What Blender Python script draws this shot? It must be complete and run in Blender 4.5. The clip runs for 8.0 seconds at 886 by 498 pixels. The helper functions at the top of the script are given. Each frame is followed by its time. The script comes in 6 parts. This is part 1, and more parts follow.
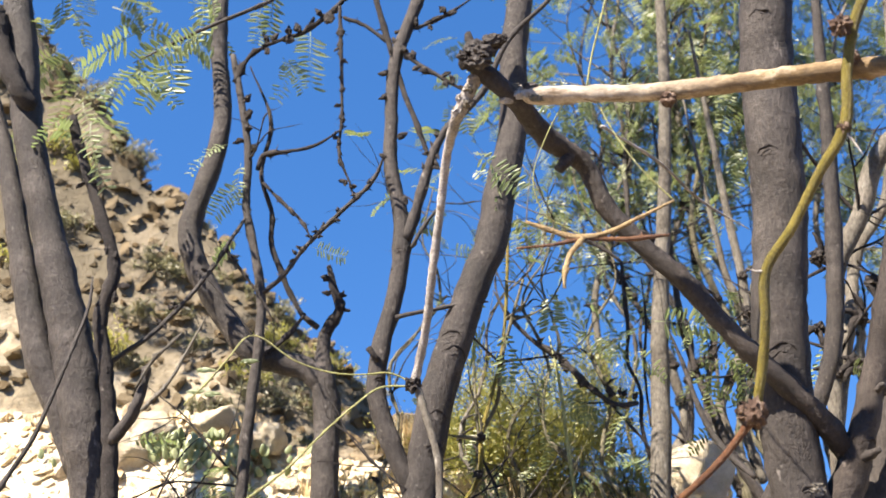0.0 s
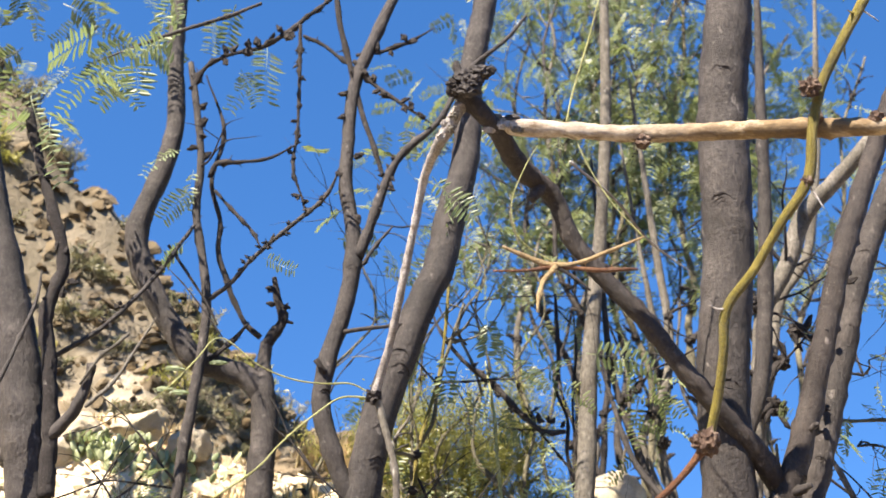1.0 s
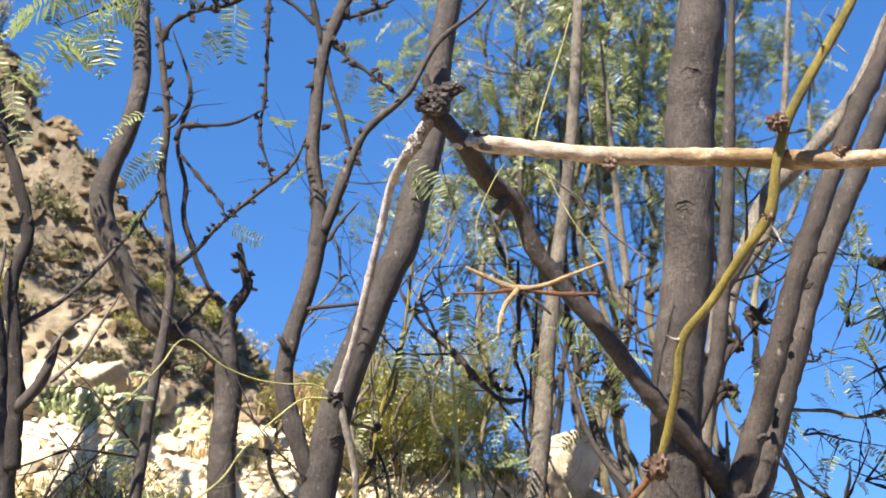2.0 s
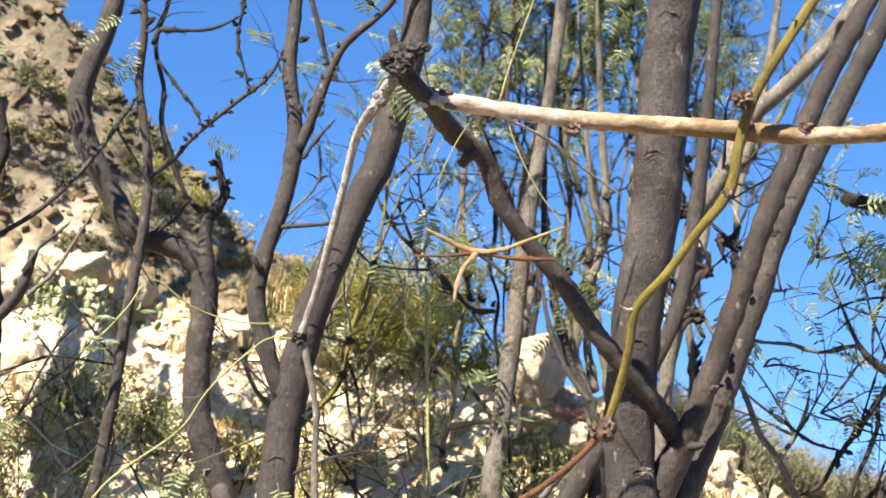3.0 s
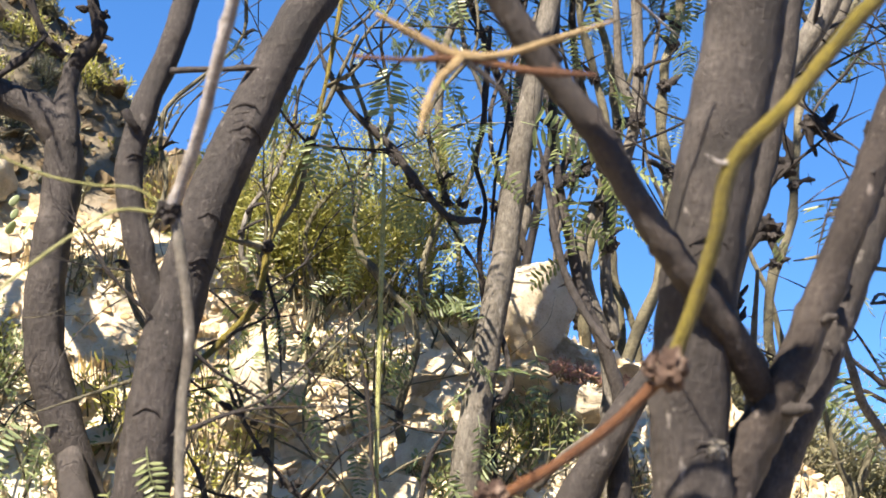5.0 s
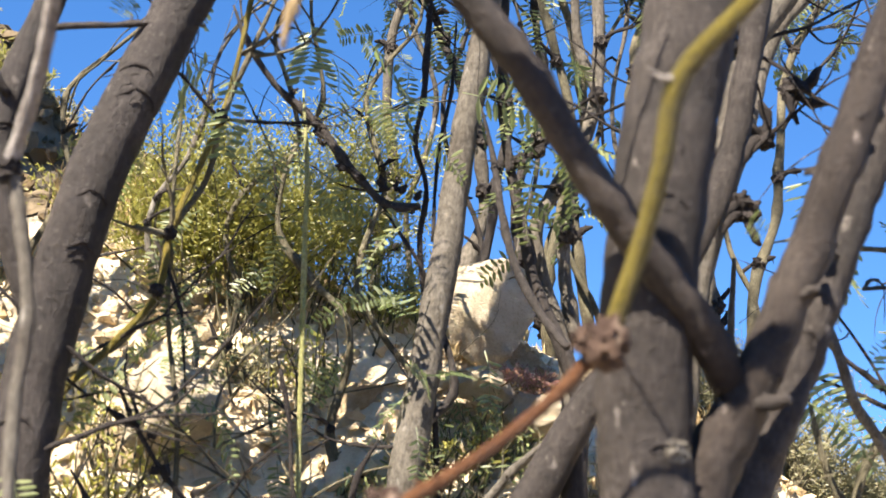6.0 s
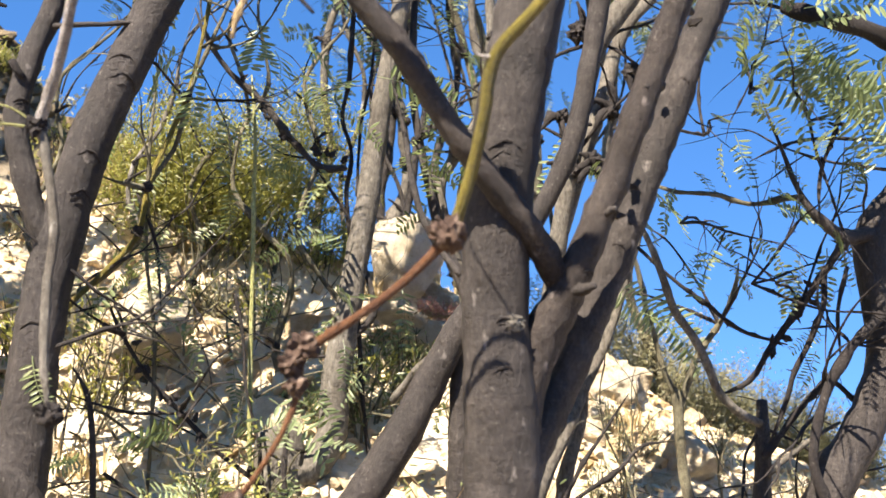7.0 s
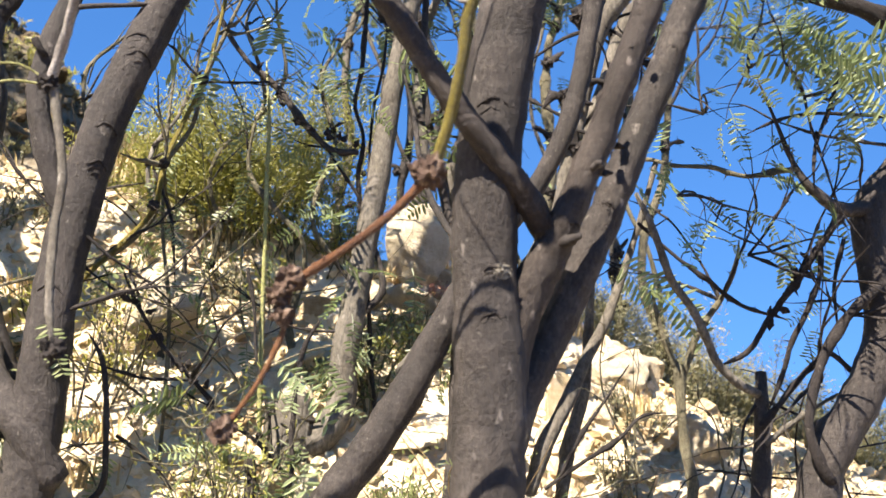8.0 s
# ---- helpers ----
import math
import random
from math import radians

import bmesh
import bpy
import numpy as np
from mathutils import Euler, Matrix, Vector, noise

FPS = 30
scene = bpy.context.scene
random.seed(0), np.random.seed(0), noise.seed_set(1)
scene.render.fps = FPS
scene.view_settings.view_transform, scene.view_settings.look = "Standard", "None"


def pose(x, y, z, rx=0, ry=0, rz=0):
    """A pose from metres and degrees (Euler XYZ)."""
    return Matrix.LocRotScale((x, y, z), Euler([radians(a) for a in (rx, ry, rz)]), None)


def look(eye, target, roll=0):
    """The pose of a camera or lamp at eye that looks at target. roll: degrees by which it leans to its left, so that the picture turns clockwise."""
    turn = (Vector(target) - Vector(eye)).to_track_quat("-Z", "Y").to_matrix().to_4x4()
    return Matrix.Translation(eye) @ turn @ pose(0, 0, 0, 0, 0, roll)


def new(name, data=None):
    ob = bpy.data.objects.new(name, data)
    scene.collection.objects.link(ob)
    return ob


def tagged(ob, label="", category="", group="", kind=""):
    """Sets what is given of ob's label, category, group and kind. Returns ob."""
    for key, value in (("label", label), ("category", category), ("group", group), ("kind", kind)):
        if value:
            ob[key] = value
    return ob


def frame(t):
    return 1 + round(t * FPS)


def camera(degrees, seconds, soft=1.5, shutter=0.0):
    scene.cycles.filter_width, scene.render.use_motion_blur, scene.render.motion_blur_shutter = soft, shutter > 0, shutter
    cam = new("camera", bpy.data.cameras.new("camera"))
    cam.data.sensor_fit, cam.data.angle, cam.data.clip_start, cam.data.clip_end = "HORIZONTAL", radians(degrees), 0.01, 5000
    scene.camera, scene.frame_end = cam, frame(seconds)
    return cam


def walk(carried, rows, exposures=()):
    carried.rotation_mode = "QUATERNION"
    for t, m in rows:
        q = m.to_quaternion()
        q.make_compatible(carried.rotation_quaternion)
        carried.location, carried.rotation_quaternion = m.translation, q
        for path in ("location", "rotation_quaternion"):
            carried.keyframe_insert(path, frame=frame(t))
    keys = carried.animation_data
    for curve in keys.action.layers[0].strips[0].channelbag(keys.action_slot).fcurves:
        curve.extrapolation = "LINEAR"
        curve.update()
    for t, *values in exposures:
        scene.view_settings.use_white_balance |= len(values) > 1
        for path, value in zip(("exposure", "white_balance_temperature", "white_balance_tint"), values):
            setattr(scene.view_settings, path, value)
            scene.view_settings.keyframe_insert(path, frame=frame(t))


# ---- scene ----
cam = camera(38, 8.0, soft=1.6)
cam.data.dof.use_dof = True
cam.data.dof.focus_distance = 2.9
cam.data.dof.aperture_fstop = 4.0
walk(cam, [
    (0, pose(0.000, 0.000, 1.500, 114.03, 3.20, 1.42)),
    (0.5, pose(-0.097, -0.027, 1.487, 114.61, 1.92, -2.34)),
    (1, pose(-0.224, -0.069, 1.446, 115.13, 1.72, -5.74)),
    (1.2, pose(-0.189, -0.066, 1.441, 115.18, 1.13, -6.40)),
    (2.3, pose(-0.272, -0.253, 1.840, 106.10, 0.07, -8.93)),
    (2.5, pose(-0.294, -0.242, 1.862, 105.08, -0.54, -9.73)),
    (3, pose(-0.136, -0.337, 2.072, 99.49, -1.26, -7.59)),
    (3.5, pose(-0.149, -0.312, 1.988, 98.90, -1.92, -8.43)),
    (4, pose(-0.223, -0.218, 1.881, 98.89, -1.48, -10.84)),
    (4.2, pose(-0.255, -0.072, 1.923, 98.31, -1.42, -11.95)),
    (5.3, pose(0.180, 0.983, 2.093, 98.96, -2.73, -7.30)),
    (5.5, pose(0.226, 1.036, 2.132, 97.84, -2.01, -6.59)),
    (6, pose(0.209, 1.087, 2.004, 100.64, -2.64, -9.01)),
    (6.5, pose(0.204, 0.884, 1.878, 101.71, -2.18, -10.19)),
    (7, pose(0.212, 0.489, 1.783, 100.70, -1.75, -10.70)),
    (7.5, pose(0.225, 0.422, 1.646, 102.52, -1.95, -10.32)),
    (8, pose(0.318, 0.426, 1.599, 103.02, -2.33, -8.37)),
], [(0, 1.93, 7250, 15)])

# ---- light ----
SUN_ELEVATION, SUN_TURN = 50.0, 221.0     # degrees; the turn is a compass bearing, clockwise from +y
world = bpy.data.worlds.new("world")
scene.world = world
world.use_nodes = True
wn = world.node_tree.nodes
sky = wn.new("ShaderNodeTexSky")
sky.sky_type = 'NISHITA'
sky.sun_disc = False
sky.sun_elevation = radians(SUN_ELEVATION)
sky.sun_rotation = radians(SUN_TURN)
sky.altitude = 2000
sky.air_density = 0.85
sky.dust_density = 0.0
sky.ozone_density = 1.6
wn["Background"].inputs["Strength"].default_value = 0.083
aim = wn.new("ShaderNodeTexCoord")
lift = wn.new("ShaderNodeVectorMath")      # the haze band lies below the hills
lift.operation = 'ADD'
lift.inputs[1].default_value = (0, 0, 0.22)
level = wn.new("ShaderNodeVectorMath")
level.operation = 'NORMALIZE'
world.node_tree.links.new(aim.outputs["Generated"], lift.inputs[0])
world.node_tree.links.new(lift.outputs["Vector"], level.inputs[0])
world.node_tree.links.new(level.outputs["Vector"], sky.inputs["Vector"])
deep = wn.new("ShaderNodeHueSaturation")
deep.inputs["Hue"].default_value = 0.503
deep.inputs["Saturation"].default_value = 1.3
deep.inputs["Value"].default_value = 1.22
world.node_tree.links.new(sky.outputs["Color"], deep.inputs["Color"])
world.node_tree.links.new(deep.outputs["Color"], wn["Background"].inputs["Color"])
sun = new("sun", bpy.data.lights.new("sun", 'SUN'))
sun.data.energy = 5.0
sun.data.angle = radians(0.5)
sun.data.color = (1.0, 0.96, 0.89)
sun_from = Vector((math.sin(radians(SUN_TURN)) * math.cos(radians(SUN_ELEVATION)),
                   math.cos(radians(SUN_TURN)) * math.cos(radians(SUN_ELEVATION)),
                   math.sin(radians(SUN_ELEVATION))))
sun.matrix_world = look(sun_from * 20, (0, 0, 0))


# ---- materials ----
def material(name):
    m = bpy.data.materials.new(name)
    m.use_nodes = True
    nt = m.node_tree
    return m, nt, nt.nodes["Principled BSDF"]


def noise_node(nt, scale, detail=4.0, rough=0.6, stretch=None, source="Object"):
    tc = nt.nodes.new("ShaderNodeTexCoord")
    n = nt.nodes.new("ShaderNodeTexNoise")
    n.inputs["Scale"].default_value = scale
    n.inputs["Detail"].default_value = detail
    n.inputs["Roughness"].default_value = rough
    if stretch:
        mp = nt.nodes.new("ShaderNodeMapping")
        mp.inputs["Scale"].default_value = stretch
        nt.links.new(tc.outputs[source], mp.inputs["Vector"])
        nt.links.new(mp.outputs["Vector"], n.inputs["Vector"])
    else:
        nt.links.new(tc.outputs[source], n.inputs["Vector"])
    return n


def ramp(nt, fac, stops):
    r = nt.nodes.new("ShaderNodeValToRGB")
    e = r.color_ramp.elements
    e[0].position, e[0].color = stops[0][0], (*stops[0][1], 1)
    e[1].position, e[1].color = stops[-1][0], (*stops[-1][1], 1)
    for p, c in stops[1:-1]:
        k = e.new(p)
        k.color = (*c, 1)
    nt.links.new(fac, r.inputs["Fac"])
    return r


def mix(nt, a, b, fac, mode='MIX'):
    x = nt.nodes.new("ShaderNodeMix")
    x.data_type, x.blend_type = 'RGBA', mode
    if isinstance(fac, float):
        x.inputs[0].default_value = fac
    else:
        nt.links.new(fac, x.inputs[0])
    for socket, v in ((x.inputs[6], a), (x.inputs[7], b)):
        if isinstance(v, tuple):
            socket.default_value = (*v, 1)
        else:
            nt.links.new(v, socket)
    return x.outputs[2]


def bump(nt, bsdf, height, strength, distance, under=None):
    b = nt.nodes.new("ShaderNodeBump")
    b.inputs["Strength"].default_value = strength
    b.inputs["Distance"].default_value = distance
    nt.links.new(height, b.inputs["Height"])
    if under:
        nt.links.new(under.outputs["Normal"], b.inputs["Normal"])
    nt.links.new(b.outputs["Normal"], bsdf.inputs["Normal"])
    return b


def bark_material(name, dark, mid, light, patch, patch_amount, rough=0.85, grain=90.0, rings=0.8):
    """Bark: broad blotches, wrinkled rings across the stem, fine grain, pale lichen patches and small specks."""
    m, nt, b = material(name)
    broad = noise_node(nt, 9.0, 5.0, 0.65)
    fine = noise_node(nt, grain * 1.6, 6.0, 0.75, (1.0, 1.0, 0.4))
    ring = noise_node(nt, 26.0, 5.0, 0.7, (1.0, 1.0, 5.0))
    spots = noise_node(nt, 34.0, 4.0, 0.6, (1.0, 1.0, 0.55))
    dots = noise_node(nt, 150.0, 2.0, 0.5)
    base = ramp(nt, broad.outputs["Fac"], [(0.3, dark), (0.52, mid), (0.72, light)])
    grainy = ramp(nt, fine.outputs["Fac"], [(0.34, (0.32, 0.31, 0.3)), (0.5, (0.95, 0.95, 0.95)), (0.68, (1.55, 1.55, 1.55))])
    ringed = ramp(nt, ring.outputs["Fac"], [(0.32, (0.55, 0.52, 0.5)), (0.5, (1.0, 1.0, 1.0)), (0.7, (1.2, 1.2, 1.2))])
    col = mix(nt, base.outputs["Color"], grainy.outputs["Color"], 0.75, 'MULTIPLY')
    col = mix(nt, col, ringed.outputs["Color"], rings, 'MULTIPLY')
    mask = ramp(nt, spots.outputs["Fac"], [(patch_amount, (0, 0, 0)), (patch_amount + 0.09, (1, 1, 1))])
    col = mix(nt, col, patch, mask.outputs["Color"])
    speck = ramp(nt, dots.outputs["Fac"], [(0.66, (0, 0, 0)), (0.74, (0.35, 0.35, 0.35))])
    col = mix(nt, col, patch, speck.outputs["Color"])
    nt.links.new(col, b.inputs["Base Color"])
    b.inputs["Roughness"].default_value = rough
    b.inputs["Specular IOR Level"].default_value = 0.35
    first = bump(nt, b, broad.outputs["Fac"], 0.6, 0.02)
    second = bump(nt, b, ring.outputs["Fac"], 0.55 * rings, 0.006, first)
    bump(nt, b, fine.outputs["Fac"], 0.9, 0.006, second)
    return m


BARK = bark_material("grey_brown_bark", (0.018, 0.015, 0.012), (0.039, 0.032, 0.027), (0.074, 0.063, 0.054), (0.170, 0.150, 0.130), 0.65, 0.66, rings=0.45)
BROWN_AND_SHADED_BARK = bark_material("dark_brown_and_shaded_limb_bark", (0.018, 0.013, 0.010), (0.036, 0.027, 0.021), (0.064, 0.051, 0.041), (0.187, 0.157, 0.132), 0.65, 0.6, rings=0.45)
DARK_BARK = bark_material("dark_twig_bark", (0.014, 0.010, 0.009), (0.027, 0.022, 0.019), (0.059, 0.049, 0.042), (0.170, 0.149, 0.128), 0.66, grain=200.0, rings=0.5)
PALE_BARK = bark_material("pale_trunk_bark", (0.067, 0.056, 0.043), (0.122, 0.109, 0.086), (0.190, 0.170, 0.140), (0.260, 0.242, 0.205), 0.62, rings=0.3)
WHITE_BARK = bark_material("weathered_white_bark", (0.16, 0.14, 0.12), (0.35, 0.32, 0.285), (0.54, 0.51, 0.47), (0.164, 0.123, 0.082), 0.62, grain=160.0, rings=0.45)
GREEN_BARK = bark_material("olive_green_shoot", (0.072, 0.058, 0.009), (0.144, 0.115, 0.014), (0.216, 0.166, 0.029), (0.2, 0.1, 0.03), 0.64, 0.5, 200.0, rings=0.25)
ORANGE_BARK = bark_material("rust_brown_shoot", (0.07, 0.026, 0.01), (0.13, 0.052, 0.018), (0.21, 0.095, 0.035), (0.2, 0.13, 0.08), 0.64, 0.55, 200.0, rings=0.25)
TENDRIL = bark_material("yellow_green_tendril", (0.192, 0.184, 0.056), (0.320, 0.320, 0.120), (0.448, 0.440, 0.224), (0.208, 0.128, 0.048), 0.72, 0.55, 200.0, rings=0.25)
STRAW = bark_material("straw_dry_twig", (0.16, 0.105, 0.045), (0.32, 0.225, 0.105), (0.5, 0.385, 0.21), (0.153, 0.085, 0.034), 0.64, 0.6, 200.0, rings=0.25)
SAPLING = bark_material("olive_sapling_bark", (0.055, 0.048, 0.028), (0.130, 0.116, 0.070), (0.240, 0.216, 0.140), (0.076, 0.060, 0.038), 0.64, 0.7, 200.0, 0.5)
BUD = bark_material("dry_bud_husk", (0.035, 0.02, 0.014), (0.085, 0.05, 0.034), (0.17, 0.11, 0.075), (0.3, 0.22, 0.16), 0.58, 0.9, 300.0, rings=0.25)


def bleached_material():
    """Dead wood whose bark is bleached white towards its broken end and tan and peeling further out."""
    m, nt, b = material("bleached_to_tan_bark")
    fine = noise_node(nt, 240.0, 6.0, 0.75, (0.35, 1.0, 1.0))
    patchy = noise_node(nt, 17.0, 6.0, 0.7, (0.5, 1.0, 1.0))
    flecks = noise_node(nt, 46.0, 5.0, 0.7, (0.4, 1.0, 1.0))
    white = ramp(nt, patchy.outputs["Fac"], [(0.36, (0.15, 0.11, 0.07)), (0.46, (0.36, 0.3, 0.235)), (0.6, (0.64, 0.59, 0.52))])
    tan = ramp(nt, patchy.outputs["Fac"], [(0.36, (0.08, 0.048, 0.018)), (0.5, (0.19, 0.125, 0.055)), (0.64, (0.42, 0.34, 0.23))])
    tc = nt.nodes.new("ShaderNodeTexCoord")
    sep = nt.nodes.new("ShaderNodeSeparateXYZ")
    nt.links.new(tc.outputs["Object"], sep.inputs["Vector"])
    along = nt.nodes.new("ShaderNodeMath")
    along.operation = 'MULTIPLY_ADD'
    nt.links.new(patchy.outputs["Fac"], along.inputs[0])
    along.inputs[1].default_value = 1.2
    nt.links.new(sep.outputs["X"], along.inputs[2])
    part_tan = ramp(nt, along.outputs["Value"], [(BLEACH[0], (0, 0, 0)), (BLEACH[1], (1, 1, 1))])
    col = mix(nt, white.outputs["Color"], tan.outputs["Color"], part_tan.outputs["Color"])
    dark = ramp(nt, flecks.outputs["Fac"], [(0.51, (0, 0, 0)), (0.64, (0.8, 0.8, 0.8))])
    col = mix(nt, col, (0.12, 0.075, 0.035), dark.outputs["Color"])
    grainy = ramp(nt, fine.outputs["Fac"], [(0.3, (0.62, 0.6, 0.57)), (0.62, (1.1, 1.1, 1.1))])
    col = mix(nt, col, grainy.outputs["Color"], 0.8, 'MULTIPLY')
    nt.links.new(col, b.inputs["Base Color"])
    b.inputs["Roughness"].default_value = 0.8
    first = bump(nt, b, patchy.outputs["Fac"], 0.5, 0.008)
    bump(nt, b, fine.outputs["Fac"], 0.6, 0.003, first)
    return m


BLEACH = (0.0, 0.5)
BLEACHED = bleached_material()


def leaf_material(name, shade, light, back):
    m, nt, b = material(name)
    info = nt.nodes.new("ShaderNodeObjectInfo")
    island = nt.nodes.new("ShaderNodeNewGeometry")
    c1 = ramp(nt, info.outputs["Random"], [(0.0, shade), (1.0, light)])
    c2 = ramp(nt, island.outputs["Random Per Island"], [(0.0, (0.7, 0.75, 0.65)), (1.0, (1.2, 1.15, 1.1))])
    col = mix(nt, c1.outputs["Color"], c2.outputs["Color"], 1.0, 'MULTIPLY')
    nt.links.new(col, b.inputs["Base Color"])
    b.inputs["Roughness"].default_value = 0.42
    tr = nt.nodes.new("ShaderNodeBsdfTranslucent")
    tr.inputs["Color"].default_value = (*back, 1)
    ms = nt.nodes.new("ShaderNodeMixShader")
    ms.inputs[0].default_value = 0.36
    out = nt.nodes["Material Output"]
    nt.links.new(b.outputs["BSDF"], ms.inputs[1])
    nt.links.new(tr.outputs["BSDF"], ms.inputs[2])
    nt.links.new(ms.outputs["Shader"], out.inputs["Surface"])
    return m


LEAF = leaf_material("mesquite_leaf", (0.1, 0.135, 0.065), (0.33, 0.38, 0.22), (0.26, 0.34, 0.13))
LEAF_FAR = leaf_material("thicket_leaf", (0.09, 0.115, 0.055), (0.27, 0.3, 0.15), (0.26, 0.32, 0.11))
BUSH_LEAF = leaf_material("olive_bush_leaf", (0.21, 0.21, 0.055), (0.42, 0.4, 0.115), (0.45, 0.44, 0.1))
GREY_LEAF = leaf_material("grey_scrub_leaf", (0.16, 0.155, 0.085), (0.3, 0.28, 0.17), (0.26, 0.25, 0.12))
HERB_LEAF = leaf_material("pale_herb_leaf", (0.13, 0.155, 0.07), (0.3, 0.335, 0.16), (0.26, 0.31, 0.11))
DRY = leaf_material("dry_grass_blade", (0.4, 0.3, 0.15), (0.6, 0.47, 0.27), (0.5, 0.38, 0.2))
RED_LEAF = leaf_material("dull_red_stem", (0.3, 0.13, 0.1), (0.46, 0.25, 0.2), (0.36, 0.17, 0.12))
PAD = leaf_material("cactus_pad", (0.3, 0.35, 0.19), (0.48, 0.52, 0.32), (0.25, 0.32, 0.12))


def stone_colour(nt, low, mid, high, stain, broad, fine, varied=1.0):
    info = nt.nodes.new("ShaderNodeObjectInfo")
    geo = nt.nodes.new("ShaderNodeNewGeometry")
    base = ramp(nt, broad.outputs["Fac"], [(0.28, low), (0.5, mid), (0.7, high)])
    tone = ramp(nt, info.outputs["Random"], [(0.0, (0.72, 0.66, 0.58)), (0.5, (1.0, 0.97, 0.93)), (1.0, (1.15, 1.13, 1.1))])
    isl = ramp(nt, geo.outputs["Random Per Island"], [(0.0, (0.55, 0.47, 0.36)), (0.35, (0.9, 0.85, 0.76)), (0.6, (1.0, 0.97, 0.92)), (1.0, (1.15, 1.12, 1.08))])
    col = mix(nt, base.outputs["Color"], tone.outputs["Color"], varied, 'MULTIPLY')
    col = mix(nt, col, isl.outputs["Color"], varied, 'MULTIPLY')
    speck = ramp(nt, fine.outputs["Fac"], [(0.28, stain), (0.48, (1, 1, 1))])
    return mix(nt, col, speck.outputs["Color"], 0.7, 'MULTIPLY')


def stone_finish(nt, b, col, broad, fine):
    nt.links.new(col, b.inputs["Base Color"])
    b.inputs["Roughness"].default_value = 0.92
    b.inputs["Specular IOR Level"].default_value = 0.2
    first = bump(nt, b, broad.outputs["Fac"], 0.6, 0.08)
    bump(nt, b, fine.outputs["Fac"], 0.8, 0.02, first)


def stone_material(name, low, mid, high, stain, varied=1.0):
    m, nt, b = material(name)
    broad, fine = noise_node(nt, 2.3, 6.0, 0.65), noise_node(nt, 26.0, 8.0, 0.7)
    stone_finish(nt, b, stone_colour(nt, low, mid, high, stain, broad, fine, varied), broad, fine)
    return m


def hillside_material():
    """An unseen floor darkened against bounce light, then cream scree, then the brown rock of the ridge, with ragged
    borders.
    """
    m, nt, b = material("hillside_soil")
    broad, fine = noise_node(nt, 2.3, 6.0, 0.65), noise_node(nt, 26.0, 8.0, 0.7)
    edge = noise_node(nt, 1.7, 7.0, 0.7)
    # ground underfoot, out of view: kept dark so little light bounces up
    dark_floor = stone_colour(nt, (0.06, 0.046, 0.03), (0.13, 0.1, 0.068), (0.22, 0.18, 0.125), (0.4, 0.33, 0.25), broad, fine, 0.0)
    scree = stone_colour(nt, (0.52, 0.42, 0.27), (0.68, 0.58, 0.41), (0.78, 0.7, 0.54), (0.5, 0.4, 0.26), broad, fine, 0.0)
    cliff = stone_colour(nt, (0.092, 0.078, 0.053), (0.15, 0.127, 0.087), (0.235, 0.198, 0.14), (0.5, 0.44, 0.34), broad, fine, 0.0)
    tc = nt.nodes.new("ShaderNodeTexCoord")
    sep = nt.nodes.new("ShaderNodeSeparateXYZ")
    nt.links.new(tc.outputs["Object"], sep.inputs["Vector"])
    deep_in = nt.nodes.new("ShaderNodeMath")
    deep_in.operation = 'MULTIPLY_ADD'
    nt.links.new(edge.outputs["Fac"], deep_in.inputs[0])
    deep_in.inputs[1].default_value = 0.5
    nt.links.new(sep.outputs["Y"], deep_in.inputs[2])
    share = nt.nodes.new("ShaderNodeMath")
    share.operation = 'MULTIPLY'
    nt.links.new(deep_in.outputs["Value"], share.inputs[0])
    share.inputs[1].default_value = 0.1
    ragged = nt.nodes.new("ShaderNodeMath")
    ragged.operation = 'MULTIPLY_ADD'
    nt.links.new(edge.outputs["Fac"], ragged.inputs[0])
    ragged.inputs[1].default_value = 0.14
    nt.links.new(share.outputs["Value"], ragged.inputs[2])
    rise = ramp(nt, ragged.outputs["Value"], [(0.355, (0, 0, 0)), (0.375, (1, 1, 1))])
    top = ramp(nt, share.outputs["Value"], [(0.422, (0, 0, 0)), (0.432, (1, 1, 1))])
    col = mix(nt, dark_floor, scree, rise.outputs["Color"])
    col = mix(nt, col, cliff, top.outputs["Color"])
    stone_finish(nt, b, col, broad, fine)
    return m


ROCK = stone_material("cream_limestone", (0.55, 0.45, 0.29), (0.74, 0.65, 0.48), (0.84, 0.79, 0.65), (0.55, 0.44, 0.3))
PALE_ROCK = stone_material("bright_cream_boulder", (0.6, 0.5, 0.34), (0.76, 0.67, 0.5), (0.85, 0.79, 0.65), (0.6, 0.5, 0.35), 0.25)
HILLSIDE = hillside_material()
CLIFF = stone_material("tan_cliff_rock", (0.092, 0.078, 0.053), (0.15, 0.127, 0.087), (0.235, 0.198, 0.14), (0.5, 0.44, 0.34))


# ---- shaping helpers ----
def link_mesh(name, verts, faces, mat, parent=None, label="", smooth=True):
    me = bpy.data.meshes.new(name)
    me.from_pydata(verts, [], faces)
    if smooth:
        me.polygons.foreach_set("use_smooth", [True] * len(me.polygons))
    me.materials.append(mat)
    me.update()
    ob = new(name, me)
    if parent:
        ob.parent = parent
    if label:
        tagged(ob, label)
    return ob


